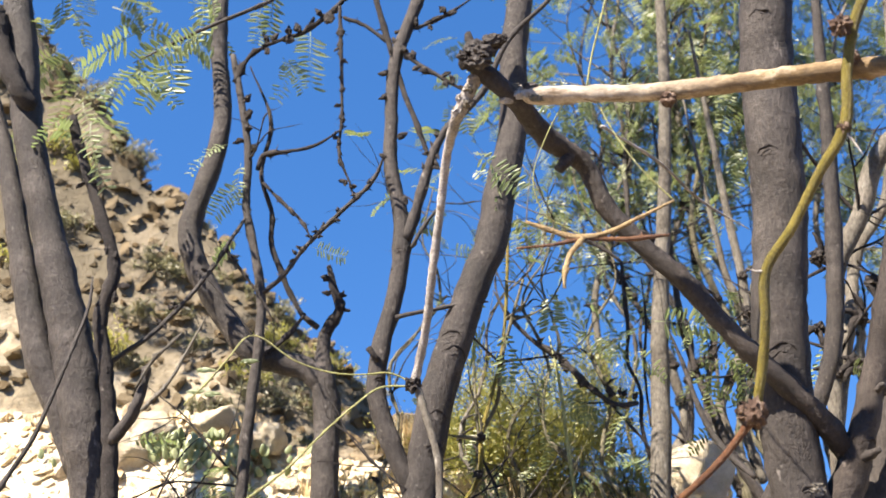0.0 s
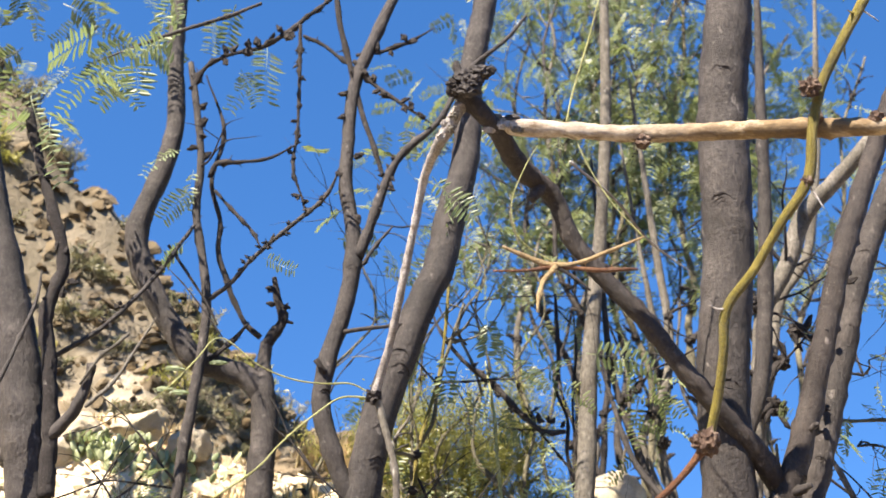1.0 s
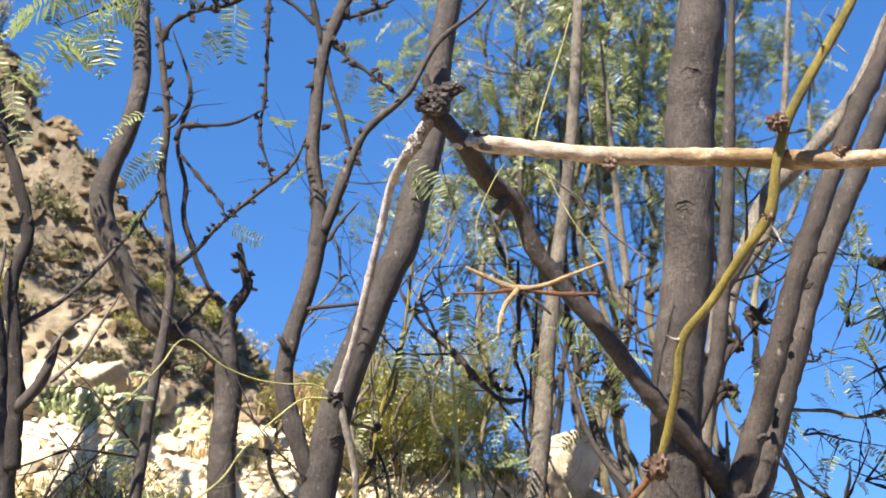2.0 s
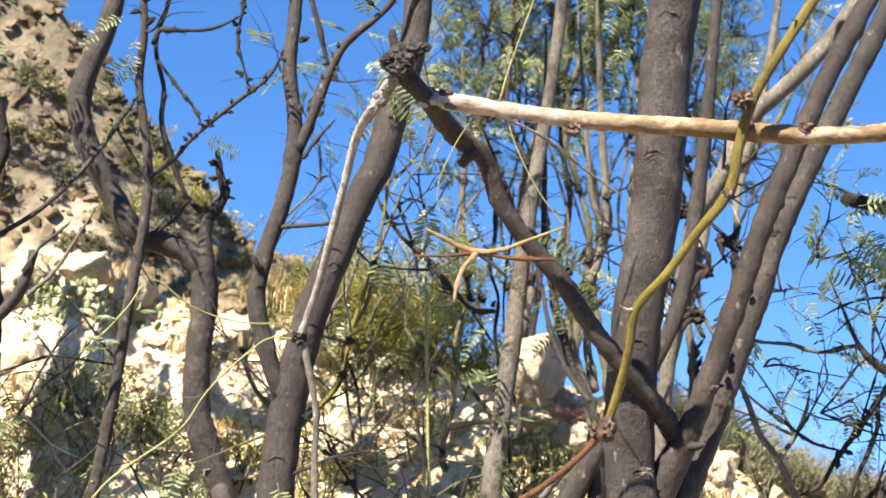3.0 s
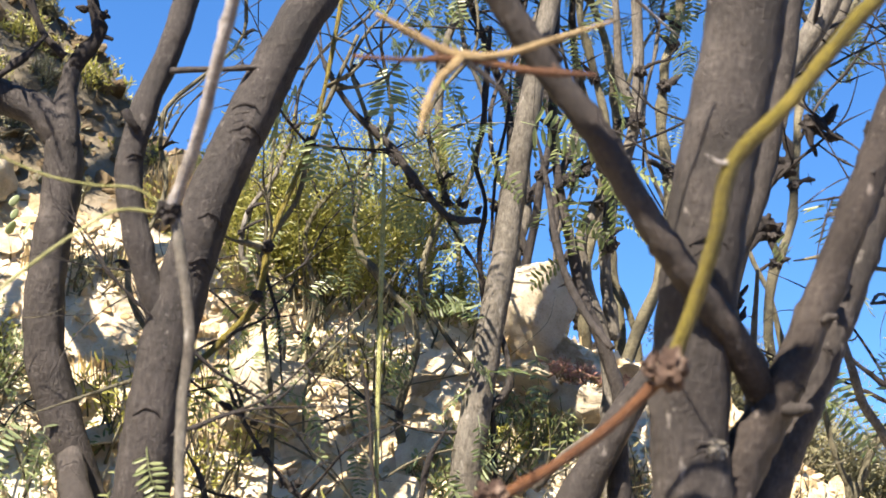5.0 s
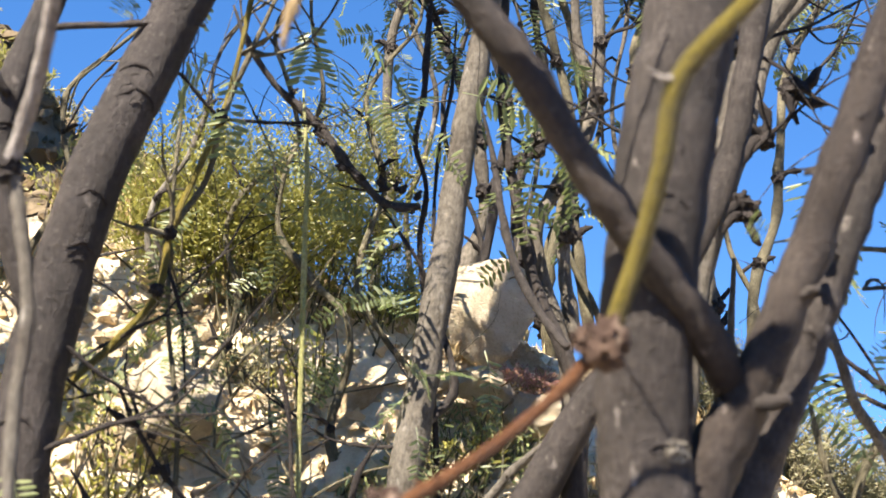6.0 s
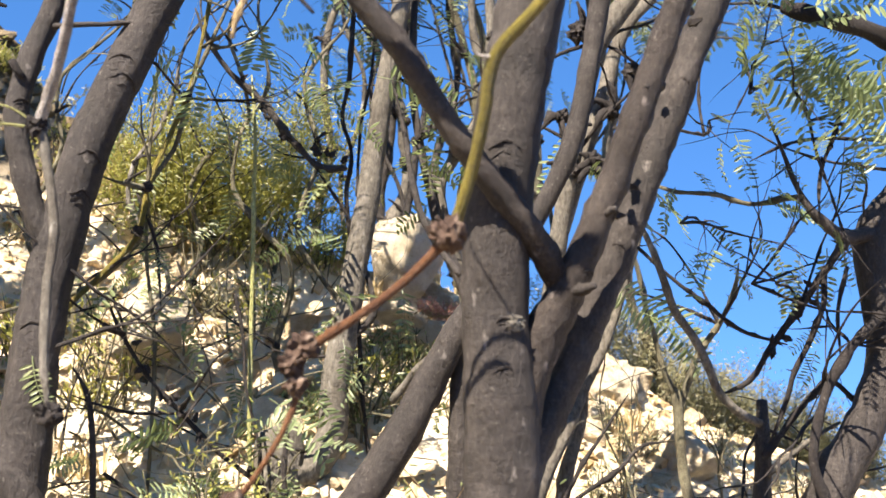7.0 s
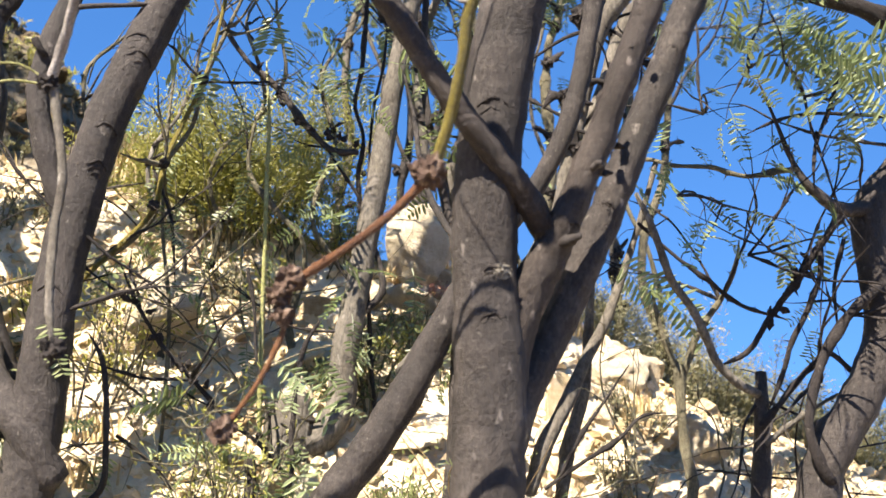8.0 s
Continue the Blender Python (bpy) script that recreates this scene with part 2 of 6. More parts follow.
def spline(points, step):
    """A smooth line through control points (x, y, z, r), resampled about every step metres."""
    p = np.array(points, dtype=float)
    if len(p) == 2:
        n = max(2, int(np.linalg.norm(p[1, :3] - p[0, :3]) / step))
        u = np.linspace(0, 1, n + 1)[:, None]
        return p[0] * (1 - u) + p[1] * u
    d = np.linalg.norm(np.diff(p[:, :3], axis=0), axis=1) + 1e-6
    slope = np.diff(p, axis=0) / d[:, None]
    m = np.vstack([slope[:1], (slope[:-1] * d[1:, None] + slope[1:] * d[:-1, None]) / (d[1:] + d[:-1])[:, None], slope[-1:]])
    out = []
    for i in range(len(p) - 1):
        n = max(2, int(d[i] / step))
        for k in range(n):
            u = k / n
            v = ((2 * u ** 3 - 3 * u ** 2 + 1) * p[i] + (u ** 3 - 2 * u ** 2 + u) * d[i] * m[i]
                 + (3 * u ** 2 - 2 * u ** 3) * p[i + 1] + (u ** 3 - u ** 2) * d[i] * m[i + 1])
            v[3] = p[i, 3] * (1 - u) + p[i + 1, 3] * u
            out.append(v)
    out.append(p[-1])
    return np.array(out)


def tube(points, sides=10, step=0.03, rough=0.06, knots=0, knot_size=0.5, seed=0, wander=0.0):
    """Vertices and faces of a tapering, slightly uneven stem; knots are swollen leaf scars along it."""
    rng = np.random.default_rng(seed)
    line = spline(points, step)
    n = len(line)
    if wander > 0:
        for k in range(3):
            u = rng.normal(0, wander, (max(3, n // 4), 1))
            line[:, k] += np.interp(np.linspace(0, 1, n), np.linspace(0, 1, len(u)), u[:, 0]) * np.minimum(1, np.minimum(np.arange(n), np.arange(n)[::-1]) / 3)
    pos, rad = line[:, :3], line[:, 3].copy()
    bumps = []
    for k in range(knots):
        at = int(rng.integers(1, max(2, n - 1)))
        w = max(0.8, rng.uniform(0.5, 1.0) * max(0.006, 0.7 * rad[min(at, n - 1)]) / step)
        rad *= 1 + 0.25 * knot_size * rng.uniform(0.5, 1.2) * np.exp(-((np.arange(n) - at) / w) ** 2)
        bumps.append((at, w, rng.uniform(0, 6.28), knot_size * rng.uniform(0.6, 1.3)))
    tan = np.gradient(pos, axis=0)
    tan /= np.linalg.norm(tan, axis=1)[:, None] + 1e-9
    side = np.cross(tan[0], [0.3, 1.0, 0.2])
    side /= np.linalg.norm(side)
    verts, faces, rings = [], [], []
    ang = np.arange(sides) * 2 * math.pi / sides
    lump = rng.normal(0, rough, (n, sides))
    lump = (lump + np.roll(lump, 1, 0) + np.roll(lump, 1, 1)) / 1.7
    for i in range(n):
        side = side - tan[i] * np.dot(side, tan[i])
        side /= np.linalg.norm(side) + 1e-9
        up = np.cross(tan[i], side)
        r = rad[i] * (1 + lump[i])
        for at, w, turn, size in bumps:
            if abs(i - at) < 3 * w:
                r = r + rad[i] * size * math.exp(-((i - at) / w) ** 2) * np.clip(np.cos(ang - turn), 0, 1) ** 2
        ring = pos[i] + (np.cos(ang) * r)[:, None] * side + (np.sin(ang) * r)[:, None] * up
        verts.extend(ring.tolist())
        rings.append((side.copy(), up))
    for i in range(n - 1):
        for k in range(sides):
            a, b = i * sides + k, i * sides + (k + 1) % sides
            faces.append((a, b, b + sides, a + sides))
    base = len(verts)
    verts.append((pos[0] - tan[0] * rad[0] * 0.25).tolist())
    verts.append((pos[-1] + tan[-1] * rad[-1] * 0.5).tolist())
    for k in range(sides):
        faces.append((base, (k + 1) % sides, k))
        e = (n - 1) * sides
        faces.append((base + 1, e + k, e + (k + 1) % sides))
    for at, w, turn, size in bumps:
        if rad[at] > 0.011:
            continue
        s, u = rings[at]
        out = math.cos(turn) * s + math.sin(turn) * u + tan[at] * rng.uniform(-0.2, 0.7)
        wide, reach = rad[at] * 0.5, rad[at] * rng.uniform(1.8, 3.4) + 0.003
        i = len(verts)
        for k in range(4):
            verts.append((pos[at] + wide * (math.cos(k * 1.571) * np.cross(out, tan[at]) + math.sin(k * 1.571) * tan[at])).tolist())
        verts.append((pos[at] + out * reach).tolist())
        faces.extend([(i + k, i + (k + 1) % 4, i + 4) for k in range(4)])
    return verts, faces


def topped(points, reach):
    """Carries a stem on above its first point, thinning out."""
    a, b = np.array(points[0]), np.array(points[1])
    way = (a - b)[:3] / np.linalg.norm((a - b)[:3]) + np.array((0, 0, 0.4))
    way /= np.linalg.norm(way)
    return [(*(a[:3] + way * reach), a[3] * 0.3), (*(a[:3] + way * reach * 0.5), a[3] * 0.7)] + list(points)


def onward(points, reach):
    """Carries a stem on past its last point, thinning out."""
    return topped(list(points)[::-1], reach)[::-1]


def rooted(points, x, y):
    """Carries a trunk down from its last point to its foot in the ground."""
    a = np.array(points[-1])
    foot = np.array((x, y, ground_height(x, y) - 0.05, a[3] * 1.7))
    mid = a * 0.4 + foot * 0.6
    mid[3] = a[3] * 1.1
    low = foot + (0, 0, 0.14, -a[3] * 0.45)
    return list(points) + [tuple(mid), tuple(low), tuple(foot)]


COUNT = [0]


def stem(parent, name, mat, points, sides=10, step=0.03, rough=0.05, knots=0, knot_size=0.4, label="", wander=0.0):
    """One woody part of a tree, under the tree's empty or under another stem of it."""
    COUNT[0] += 1
    if max(p[3] for p in points) < 0.014 and name in ("twig", "branch", "stem"):
        ends = (0.4, 0.95) if points[0][3] < points[-1][3] else (0.95, 0.4)
        points = [(*points[0][:3], points[0][3] * ends[0])] + list(points[1:-1]) + [(*points[-1][:3], points[-1][3] * ends[1])]
    v, f = tube(points, sides, step, rough, knots, knot_size, COUNT[0], wander)
    root = parent
    off = np.zeros(3)
    while root:
        off += np.array(root.location)
        root = root.parent
    v = (np.array(v) - off).tolist()
    ob = link_mesh(name, v, f, mat, parent, label)
    LINES[ob.name] = spline(points, step)
    return ob


LINES = {}


def scar(limb, at, width, seed, pale=True):
    """A raised dark crescent where a twig has dropped, with a puckered pale rim under it, on the side of the limb that faces at."""
    rng = random.Random(seed)
    line = LINES[limb.name]
    i = int(np.argmin(np.linalg.norm(line[:, :3] - np.array(at), axis=1)))
    i = min(max(i, 1), len(line) - 2)
    c, r = Vector(line[i][:3]), line[i][3]
    up = (Vector(line[i - 1][:3]) - Vector(line[i + 1][:3])).normalized()
    if up.z < 0:
        up = -up
    face = Vector(at) - c
    face = (face - up * face.dot(up)).normalized()
    side = up.cross(face)
    off = np.array(base_offset(limb))
    for k in range(3 if pale else 1):
        pts = []
        spread = min(0.75, width / r) * (1 - 0.22 * k)
        for j in range(7):
            a = spread * (j / 3 - 1) + rng.uniform(-0.08, 0.08)
            q = c + (face * math.cos(a) + side * math.sin(a)) * r * (1.0 - 0.01 * k) + up * (width * (0.55 * (1 - (j / 3 - 1) ** 2) - 0.5 * k) + rng.uniform(-0.1, 0.1) * width)
            pts.append((*q, min(r, 0.03) * (0.075, 0.04, 0.03)[k] * (0.35 + math.sin(math.pi * (j + 0.3) / 6.6)) * rng.uniform(0.8, 1.3)))
        v, f = tube(pts, 6, width * 0.22, 0.25, seed=seed * 5 + k)
        link_mesh("scar", (np.array(v) - off).tolist(), f, DARK_BARK if k == 0 else BARK, limb)


def thing(name, at, label, category, group=""):
    ob = new(name)
    ob.location = at if at[2] else (at[0], at[1], ground_height(at[0], at[1]))
    ob.empty_display_size = 0.1
    return tagged(ob, label, category, group)


def base_offset(parent):
    off = Vector((0, 0, 0))
    while parent:
        off += parent.location
        parent = parent.parent
    return off


def lump(parent, name, mat, at, size, seed, label="", squash=(1, 1, 1), spikes=0.35):
    """A small ragged bud, knot or husk."""
    bm = bmesh.new()
    bmesh.ops.create_icosphere(bm, subdivisions=3, radius=1.0)
    rng = random.Random(seed)
    shift = Vector((seed * 1.7, 0, 0))
    for v in bm.verts:
        k = 1 + spikes * (1.6 * noise.noise(v.co * 2.6 + shift) + 0.9 * noise.noise(v.co * 6.5 + shift)) + rng.uniform(-spikes, spikes) * 0.15
        v.co = Vector((v.co.x * squash[0], v.co.y * squash[1], v.co.z * squash[2])) * size * 1.35 * k
    me = bpy.data.meshes.new(name)
    bm.to_mesh(me)
    bm.free()
    me.materials.append(mat)
    ob = new(name, me)
    ob.parent = parent
    ob.location = Vector(at) - base_offset(parent)
    if label:
        tagged(ob, label)
    return ob


# ---- leaves: a feathery frond of paired leaflets ----
def leaflet(verts, faces, root, way, across, length, width):
    up = way.cross(across).normalized() * (length * 0.06)
    i = len(verts)
    tip = root + way * length
    verts.extend([root[:], (root + way * length * 0.3 + across * width * 0.5 + up)[:], (root + way * length * 0.75 + across * width * 0.45 + up)[:], tip[:],
                  (root + way * length * 0.75 - across * width * 0.45 + up)[:], (root + way * length * 0.3 - across * width * 0.5 + up)[:]])
    faces.extend([(i, i + 1, i + 2, i + 3), (i, i + 3, i + 4, i + 5)])


def frond_mesh(name, pairs, length, leaf_length, leaf_width, bend, mat, seed):
    """Runs along +x from the origin, drooping by bend; leaflets stand off to both sides."""
    rng = random.Random(seed)
    verts, faces = [], []
    line = []
    for k in range(7):
        u = k / 6
        line.append((length * u * (1 - 0.15 * bend * u), 0.04 * length * math.sin(u * 4 + seed), -bend * length * u * u * 0.5, 0.0011 * (1.2 - u)))
    v, f = tube(line, 4, length / 8, 0.0, seed=seed)
    verts.extend([tuple(p) for p in v])
    faces.extend(f)
    for k in range(pairs):
        u = 0.14 + 0.84 * k / (pairs - 1)
        x = length * u * (1 - 0.15 * bend * u)
        z = -bend * length * u * u * 0.5
        root = Vector((x, 0.04 * length * math.sin(u * 4 + seed), z))
        size = leaf_length * (0.65 + 0.5 * math.sin(math.pi * (0.15 + 0.75 * u))) * rng.uniform(0.7, 1.15)
        for sgn in (-1, 1):
            if rng.random() < 0.13:
                continue
            way = Vector((0.28 + rng.uniform(-0.12, 0.12), sgn, rng.uniform(-0.3, 0.12))).normalized()
            leaflet(verts, faces, root, way, Vector((1, -0.2 * sgn, rng.uniform(-0.4, 0.4))).normalized(), size, leaf_width)
    me = bpy.data.meshes.new(name)
    me.from_pydata(verts, [], faces)
    me.materials.append(mat)
    me.update()
    return me


FRONDS = [frond_mesh("leaf", 10 + k % 4, 0.19 + 0.018 * (k % 3), 0.05, 0.0102, 0.2 + 0.14 * k, LEAF, k) for k in range(6)]
SMALL = [frond_mesh("leaf", 9 + k % 4, 0.1 + 0.014 * (k % 3), 0.025, 0.0066, 0.3 + 0.15 * k, LEAF_FAR, 20 + k) for k in range(5)]

MINT = [frond_mesh("leaf", 10 + k % 3, 0.12 + 0.014 * (k % 3), 0.03, 0.0074, 0.25 + 0.15 * k, LEAF, 50 + k) for k in range(4)]


def leaves(tree, at, count, spread, meshes=FRONDS, scale=1.0, droop=0.4, seed=0, heading=None):
    """Fronds round a point, each a part of its tree."""
    rng = random.Random(seed * 7 + 3)
    off = base_offset(tree)
    for k in range(count):
        ob = new("leaf", meshes[rng.randrange(len(meshes))])
        ob.parent = tree
        p = Vector(at) + Vector((rng.gauss(0, spread * 1.2), rng.gauss(0, spread * 0.8), rng.gauss(0, spread * 1.2))) - off
        turn = rng.uniform(0, 360) if heading is None else heading + rng.gauss(0, 25)
        m = pose(p.x, p.y, p.z, rng.uniform(-60, 60), droop * 60 + rng.uniform(-35, 45), turn)
        ob.matrix_basis = m @ Matrix.Scale(scale * rng.uniform(0.75, 1.15), 4)


def twigs(tree, mat, at, count, reach, radius, seed, rise=0.5, side=None, sub=2):
    """Thin crooked side twigs that leave a point and fork once or twice. Returns their tips."""
    rng = random.Random(seed)
    tips = []
    for k in range(count):
        way = Vector(side) if side else Vector((rng.gauss(0, 1), rng.gauss(0, 0.5), rise + rng.gauss(0, 0.6)))
        way = (way.normalized() + Vector((rng.gauss(0, 0.3), rng.gauss(0, 0.2), rng.gauss(0, 0.3)))).normalized()
        p = Vector(at)
        pts = [(*p, radius)]
        n = 5
        length = reach * rng.uniform(0.6, 1.2)
        forks = []
        for i in range(1, n + 1):
            way = (way + Vector((rng.gauss(0, 0.2), rng.gauss(0, 0.15), rng.gauss(0, 0.2)))).normalized()
            p = p + way * length / n
            pts.append((*p, radius * (1 - 0.75 * i / n)))
            if i in (2, 3, 4) and len(forks) < sub:
                forks.append((p.copy(), way.copy(), radius * (1 - 0.75 * i / n)))
        limb = stem(tree, "twig", mat, pts, 5, length / 22, 0.08, knots=5, knot_size=0.8)
        tips.append(Vector(pts[-1][:3]))
        for q, w, r in forks:
            w = (w + Vector((rng.gauss(0, 0.9), rng.gauss(0, 0.4), rng.gauss(0, 0.9)))).normalized()
            pts2 = [(*q, r * 0.75)]
            for i in range(1, 4):
                w = (w + Vector((rng.gauss(0, 0.3), rng.gauss(0, 0.2), rng.gauss(0, 0.3)))).normalized()
                q = q + w * length * 0.16
                pts2.append((*q, r * 0.75 * (1 - 0.2 * i)))
            stem(limb, "twig", mat, pts2, 4, length / 22, 0.08, knots=3, knot_size=0.8)
            tips.append(Vector(pts2[-1][:3]))
    return tips


def buds(parent, mat, points, count, size, seed):
    """Spiky little bud clusters along a twig, one part each."""
    rng = random.Random(seed)
    line = spline(points, 0.008)
    for k in range(count):
        q = line[int(rng.uniform(0.03, 0.97) * (len(line) - 1))]
        a = rng.uniform(0, 6.28)
        out = Vector((math.cos(a), -0.3, math.sin(a)))
        p = Vector(q[:3]) + out * q[3]
        v, f = tube([(*p, size * 0.7), (*(p + out * size * 1.2), size * 0.9), (*(p + out * size * 2.6), size * 0.25)], 6, size * 0.8, 0.3, seed=seed * 40 + k)
        off = np.array(base_offset(parent))
        link_mesh("bud", (np.array(v) - off).tolist(), f, mat, parent, smooth=False)


def crown(tree, trunk, radii, count, seed, reach):
    """An added leafy top, out of view, that dapples the light below: clumps of fronds with gaps, in one mesh, and the
    boughs that carry them.
    """
    rng = np.random.default_rng(seed)
    data = []
    line = LINES[trunk.name]
    top = line[0] if line[0][2] > line[-1][2] else line[-1]
    at = top[:3] + np.array(reach)
    for me in SMALL + FRONDS:
        v = np.empty(len(me.vertices) * 3)
        me.vertices.foreach_get("co", v)
        data.append((v.reshape(-1, 3), [tuple(p.vertices) for p in me.polygons]))
    off = np.array(base_offset(tree))
    vs, fs, n = [], [], 0
    clumps = rng.normal(0, 0.5, (14, 3)) * radii + at
    for c in clumps[:8]:
        stem(tree, "added_bough", DARK_BARK, [(*(top[:3] - (0, 0, 0.12)), 0.011), (*(0.6 * top[:3] + 0.4 * c + (0, 0, 0.08)), 0.008), (*c, 0.004)], 6, 0.05, 0.1, 4, 0.4)
    for k in range(count):
        v, f = data[rng.integers(len(data))]
        p = clumps[rng.integers(len(clumps))] + rng.normal(0, 0.13, 3)
        e = np.array(Euler(rng.uniform(-1.2, 1.2, 3) * (1, 1, 2.6)).to_matrix())
        vs.append((v * rng.uniform(0.9, 1.3)) @ e.T + p - off)
        fs.extend([tuple(a + n for a in q) for q in f])
        n += len(v)
    link_mesh("crown", np.vstack(vs).tolist(), fs, LEAF, tree, smooth=False)


# ---- hillside: one sheet of ground from underfoot to the horizon ----
def crest(x):
    """Height of the scree's rim along the slope."""
    return float(np.interp(x, [-9, -3, -1.4, -1.0, -0.75, -0.45, -0.28, 0.1, 0.7, 1.1, 1.3, 1.44, 1.75, 2.02, 3, 9], [3.6, 3.0, 2.72, 2.70, 2.68, 2.57, 2.5, 2.44, 2.34, 2.22, 2.11, 2.03, 1.91, 1.83, 1.6, 1.3]))


def ridge(x):
    """Height of the ridge behind the rim, falling away to the right."""
    return float(np.interp(x, [-40, -12, -3, -1.5, -1.25, -1.03, -0.76, -0.6, -0.45, -0.3, 0.0, 0.13, 0.4, 0.9, 3, 12], [15, 12, 6.1, 4.4, 4.02, 3.73, 3.44, 3.23, 3.05, 2.84, 2.74, 2.68, 2.42, 2.1, 1.3, 0.8]))


def ground_height(x, y):
    if y < 2.95:
        z = 0.126 * max(0.0, y) ** 2
        return z + 0.02 * noise.noise((x * 1.3, y * 1.3, 0))
    c = crest(x)
    foot = 1.097
    if y < 3.85:
        u = (y - 2.95) / 0.9
        z = foot + (c - foot) * (u ** 0.85)
    elif y < 4.0:
        z = c + (y - 3.85) * 0.15
    elif y < 4.4:
        u = (y - 4.0) / 0.4
        r = max(ridge(x), c - 0.3)
        z = c + 0.022 + (r - c - 0.022) * u ** 0.9
    else:
        u = min(1, (y - 4.4) / 60)
        r = max(ridge(x), c - 0.3)
        z = r * (1 - u) * (1 - 0.25 * min(1, (y - 4.4) / 3)) - 0.5 * u
    amp = min(1.0, max(0.0, y - 2.95) * 0.9)
    z += amp * (0.035 * noise.noise((x * 2.6, y * 2.6, 3)) + 0.026 * noise.noise((x * 6.6, y * 6.6, 7)) + 0.02 * noise.noise((x * 16, y * 16, 1)))
    if 4.0 < y < 6.0:
        z += (0.12 * abs(noise.noise((x * 3.3, y * 1.6, 11))) + 0.09 * noise.noise((x * 7.5, y * 4.0, 5))) * min(1, (y - 4.0) * 2.5)
    return z


xs = np.concatenate([np.linspace(-900, -10, 12), np.linspace(-9, -4.2, 18), np.arange(-4, 4.01, 0.055), np.linspace(4.3, 14, 20), np.linspace(18, 900, 12)])
ys = np.concatenate([np.linspace(-900, -8, 8), np.linspace(-6, 2.2, 22), np.arange(2.3, 5.5, 0.045), np.linspace(5.8, 20, 20), np.linspace(26, 1500, 14)])
gv = [(x, y, ground_height(x, y)) for y in ys for x in xs]
nx = len(xs)
gf = [(j * nx + i, j * nx + i + 1, (j + 1) * nx + i + 1, (j + 1) * nx + i) for j in range(len(ys) - 1) for i in range(nx - 1)]
ground = link_mesh("ground", gv, gf, HILLSIDE)
tagged(ground, "pale cream scree slope rising to a brown rocky ridge", "hillside", kind="structure")


# ---- rocks ----
def rock_mesh(name, seed, mat, cuts=9, fine=2):
    """An angular block: a sphere cut flat by random planes."""
    rng = random.Random(seed)
    bm = bmesh.new()
    bmesh.ops.create_icosphere(bm, subdivisions=fine, radius=1.0)
    planes = [(Vector((rng.gauss(0, 1), rng.gauss(0, 1), rng.gauss(0, 1))).normalized(), rng.uniform(0.22, 0.7)) for _ in range(cuts)]
    for v in bm.verts:
        for n, d in planes:
            k = v.co.dot(n)
            if k > d:
                v.co -= n * (k - d)
        v.co += Vector((rng.gauss(0, 0.025), rng.gauss(0, 0.025), rng.gauss(0, 0.025)))
    bmesh.ops.remove_doubles(bm, verts=bm.verts, dist=0.03)
    me = bpy.data.meshes.new(name)
    bm.to_mesh(me)
    bm.free()
    me.materials.append(mat)
    return me


ROCKS = [rock_mesh("rock", s, ROCK) for s in range(10)]
CHIPS = [rock_mesh("rock", 20 + s, ROCK, 11, 1) for s in range(14)]
BROWN_ROCKS = [rock_mesh("rock", 40 + s, CLIFF) for s in range(5)]


def boulder(at, size, seed, label, turn=0, rough=1.0):
    me = bpy.data.meshes.new("boulder")
    bm = bmesh.new()
    bmesh.ops.create_icosphere(bm, subdivisions=4, radius=1.0)
    rng = random.Random(seed)
    planes = [(Vector((rng.gauss(0, 1), rng.gauss(0, 1), rng.gauss(0, 1))).normalized(), rng.uniform(0.45, 0.85)) for _ in range(14)]
    for v in bm.verts:
        for n, d in planes:
            k = v.co.dot(n)
            if k > d:
                v.co -= n * (k - d) * 0.92
        v.co *= 1 + rough * 0.13 * noise.noise(v.co * 3 + Vector((seed, 0, 0))) + rough * 0.09 * noise.noise(v.co * 7) + 0.045 * noise.noise(v.co * 19)
    bm.to_mesh(me)
    bm.free()
    me.polygons.foreach_set("use_smooth", [True] * len(me.polygons))
    me.materials.append(PALE_ROCK)
    ob = new("boulder", me)
    ob.matrix_basis = pose(*at, 0, 0, turn) @ Matrix.Diagonal((*size, 1))
    return tagged(ob, label, "boulder", "pale boulders on the rim")




# ---- the large mesquite: trunk, two stems and the dead branch across the view ----
big = thing("mesquite_tree", (0.73, 2.60, 0), "grey-barked mesquite tree with a forked trunk and pale dead branch", "tree", "mesquite thicket")
trunk = stem(big, "trunk", BARK, rooted(topped([(0.782, 2.459, 3.239, 0.0588), (0.756, 2.494, 3.053, 0.0590), (0.744, 2.512, 2.851, 0.0588), (0.733, 2.538, 2.652, 0.0588), (0.702, 2.556, 2.450, 0.0585), (0.688, 2.582, 2.227, 0.0578), (0.690, 2.600, 2.084, 0.0580), (0.706, 2.607, 1.940, 0.0630), (0.712, 2.610, 1.800, 0.0640), (0.712, 2.612, 1.650, 0.0620)], 1.0), 0.72, 2.61), 20, 0.02, 0.025)
# the left limb's darker bark stands in for the shade on it
limb_left = stem(big, "limb", BROWN_AND_SHADED_BARK, onward([(0.730, 2.630, 1.880, 0.0500), (0.748, 2.620, 1.975, 0.0460), (0.780, 2.605, 2.055, 0.0370), (0.811, 2.590, 2.123, 0.0325), (0.833, 2.570, 2.178, 0.0290), (0.858, 2.560, 2.250, 0.0275), (0.888, 2.550, 2.331, 0.0262), (0.914, 2.530, 2.419, 0.0262), (0.949, 2.520, 2.528, 0.0258), (0.985, 2.505, 2.640, 0.0252), (1.100, 2.500, 2.897, 0.0245), (1.176, 2.480, 3.064, 0.0238), (1.247, 2.470, 3.193, 0.0230)], 0.8), 16, 0.015, 0.05, 9, 0.16)
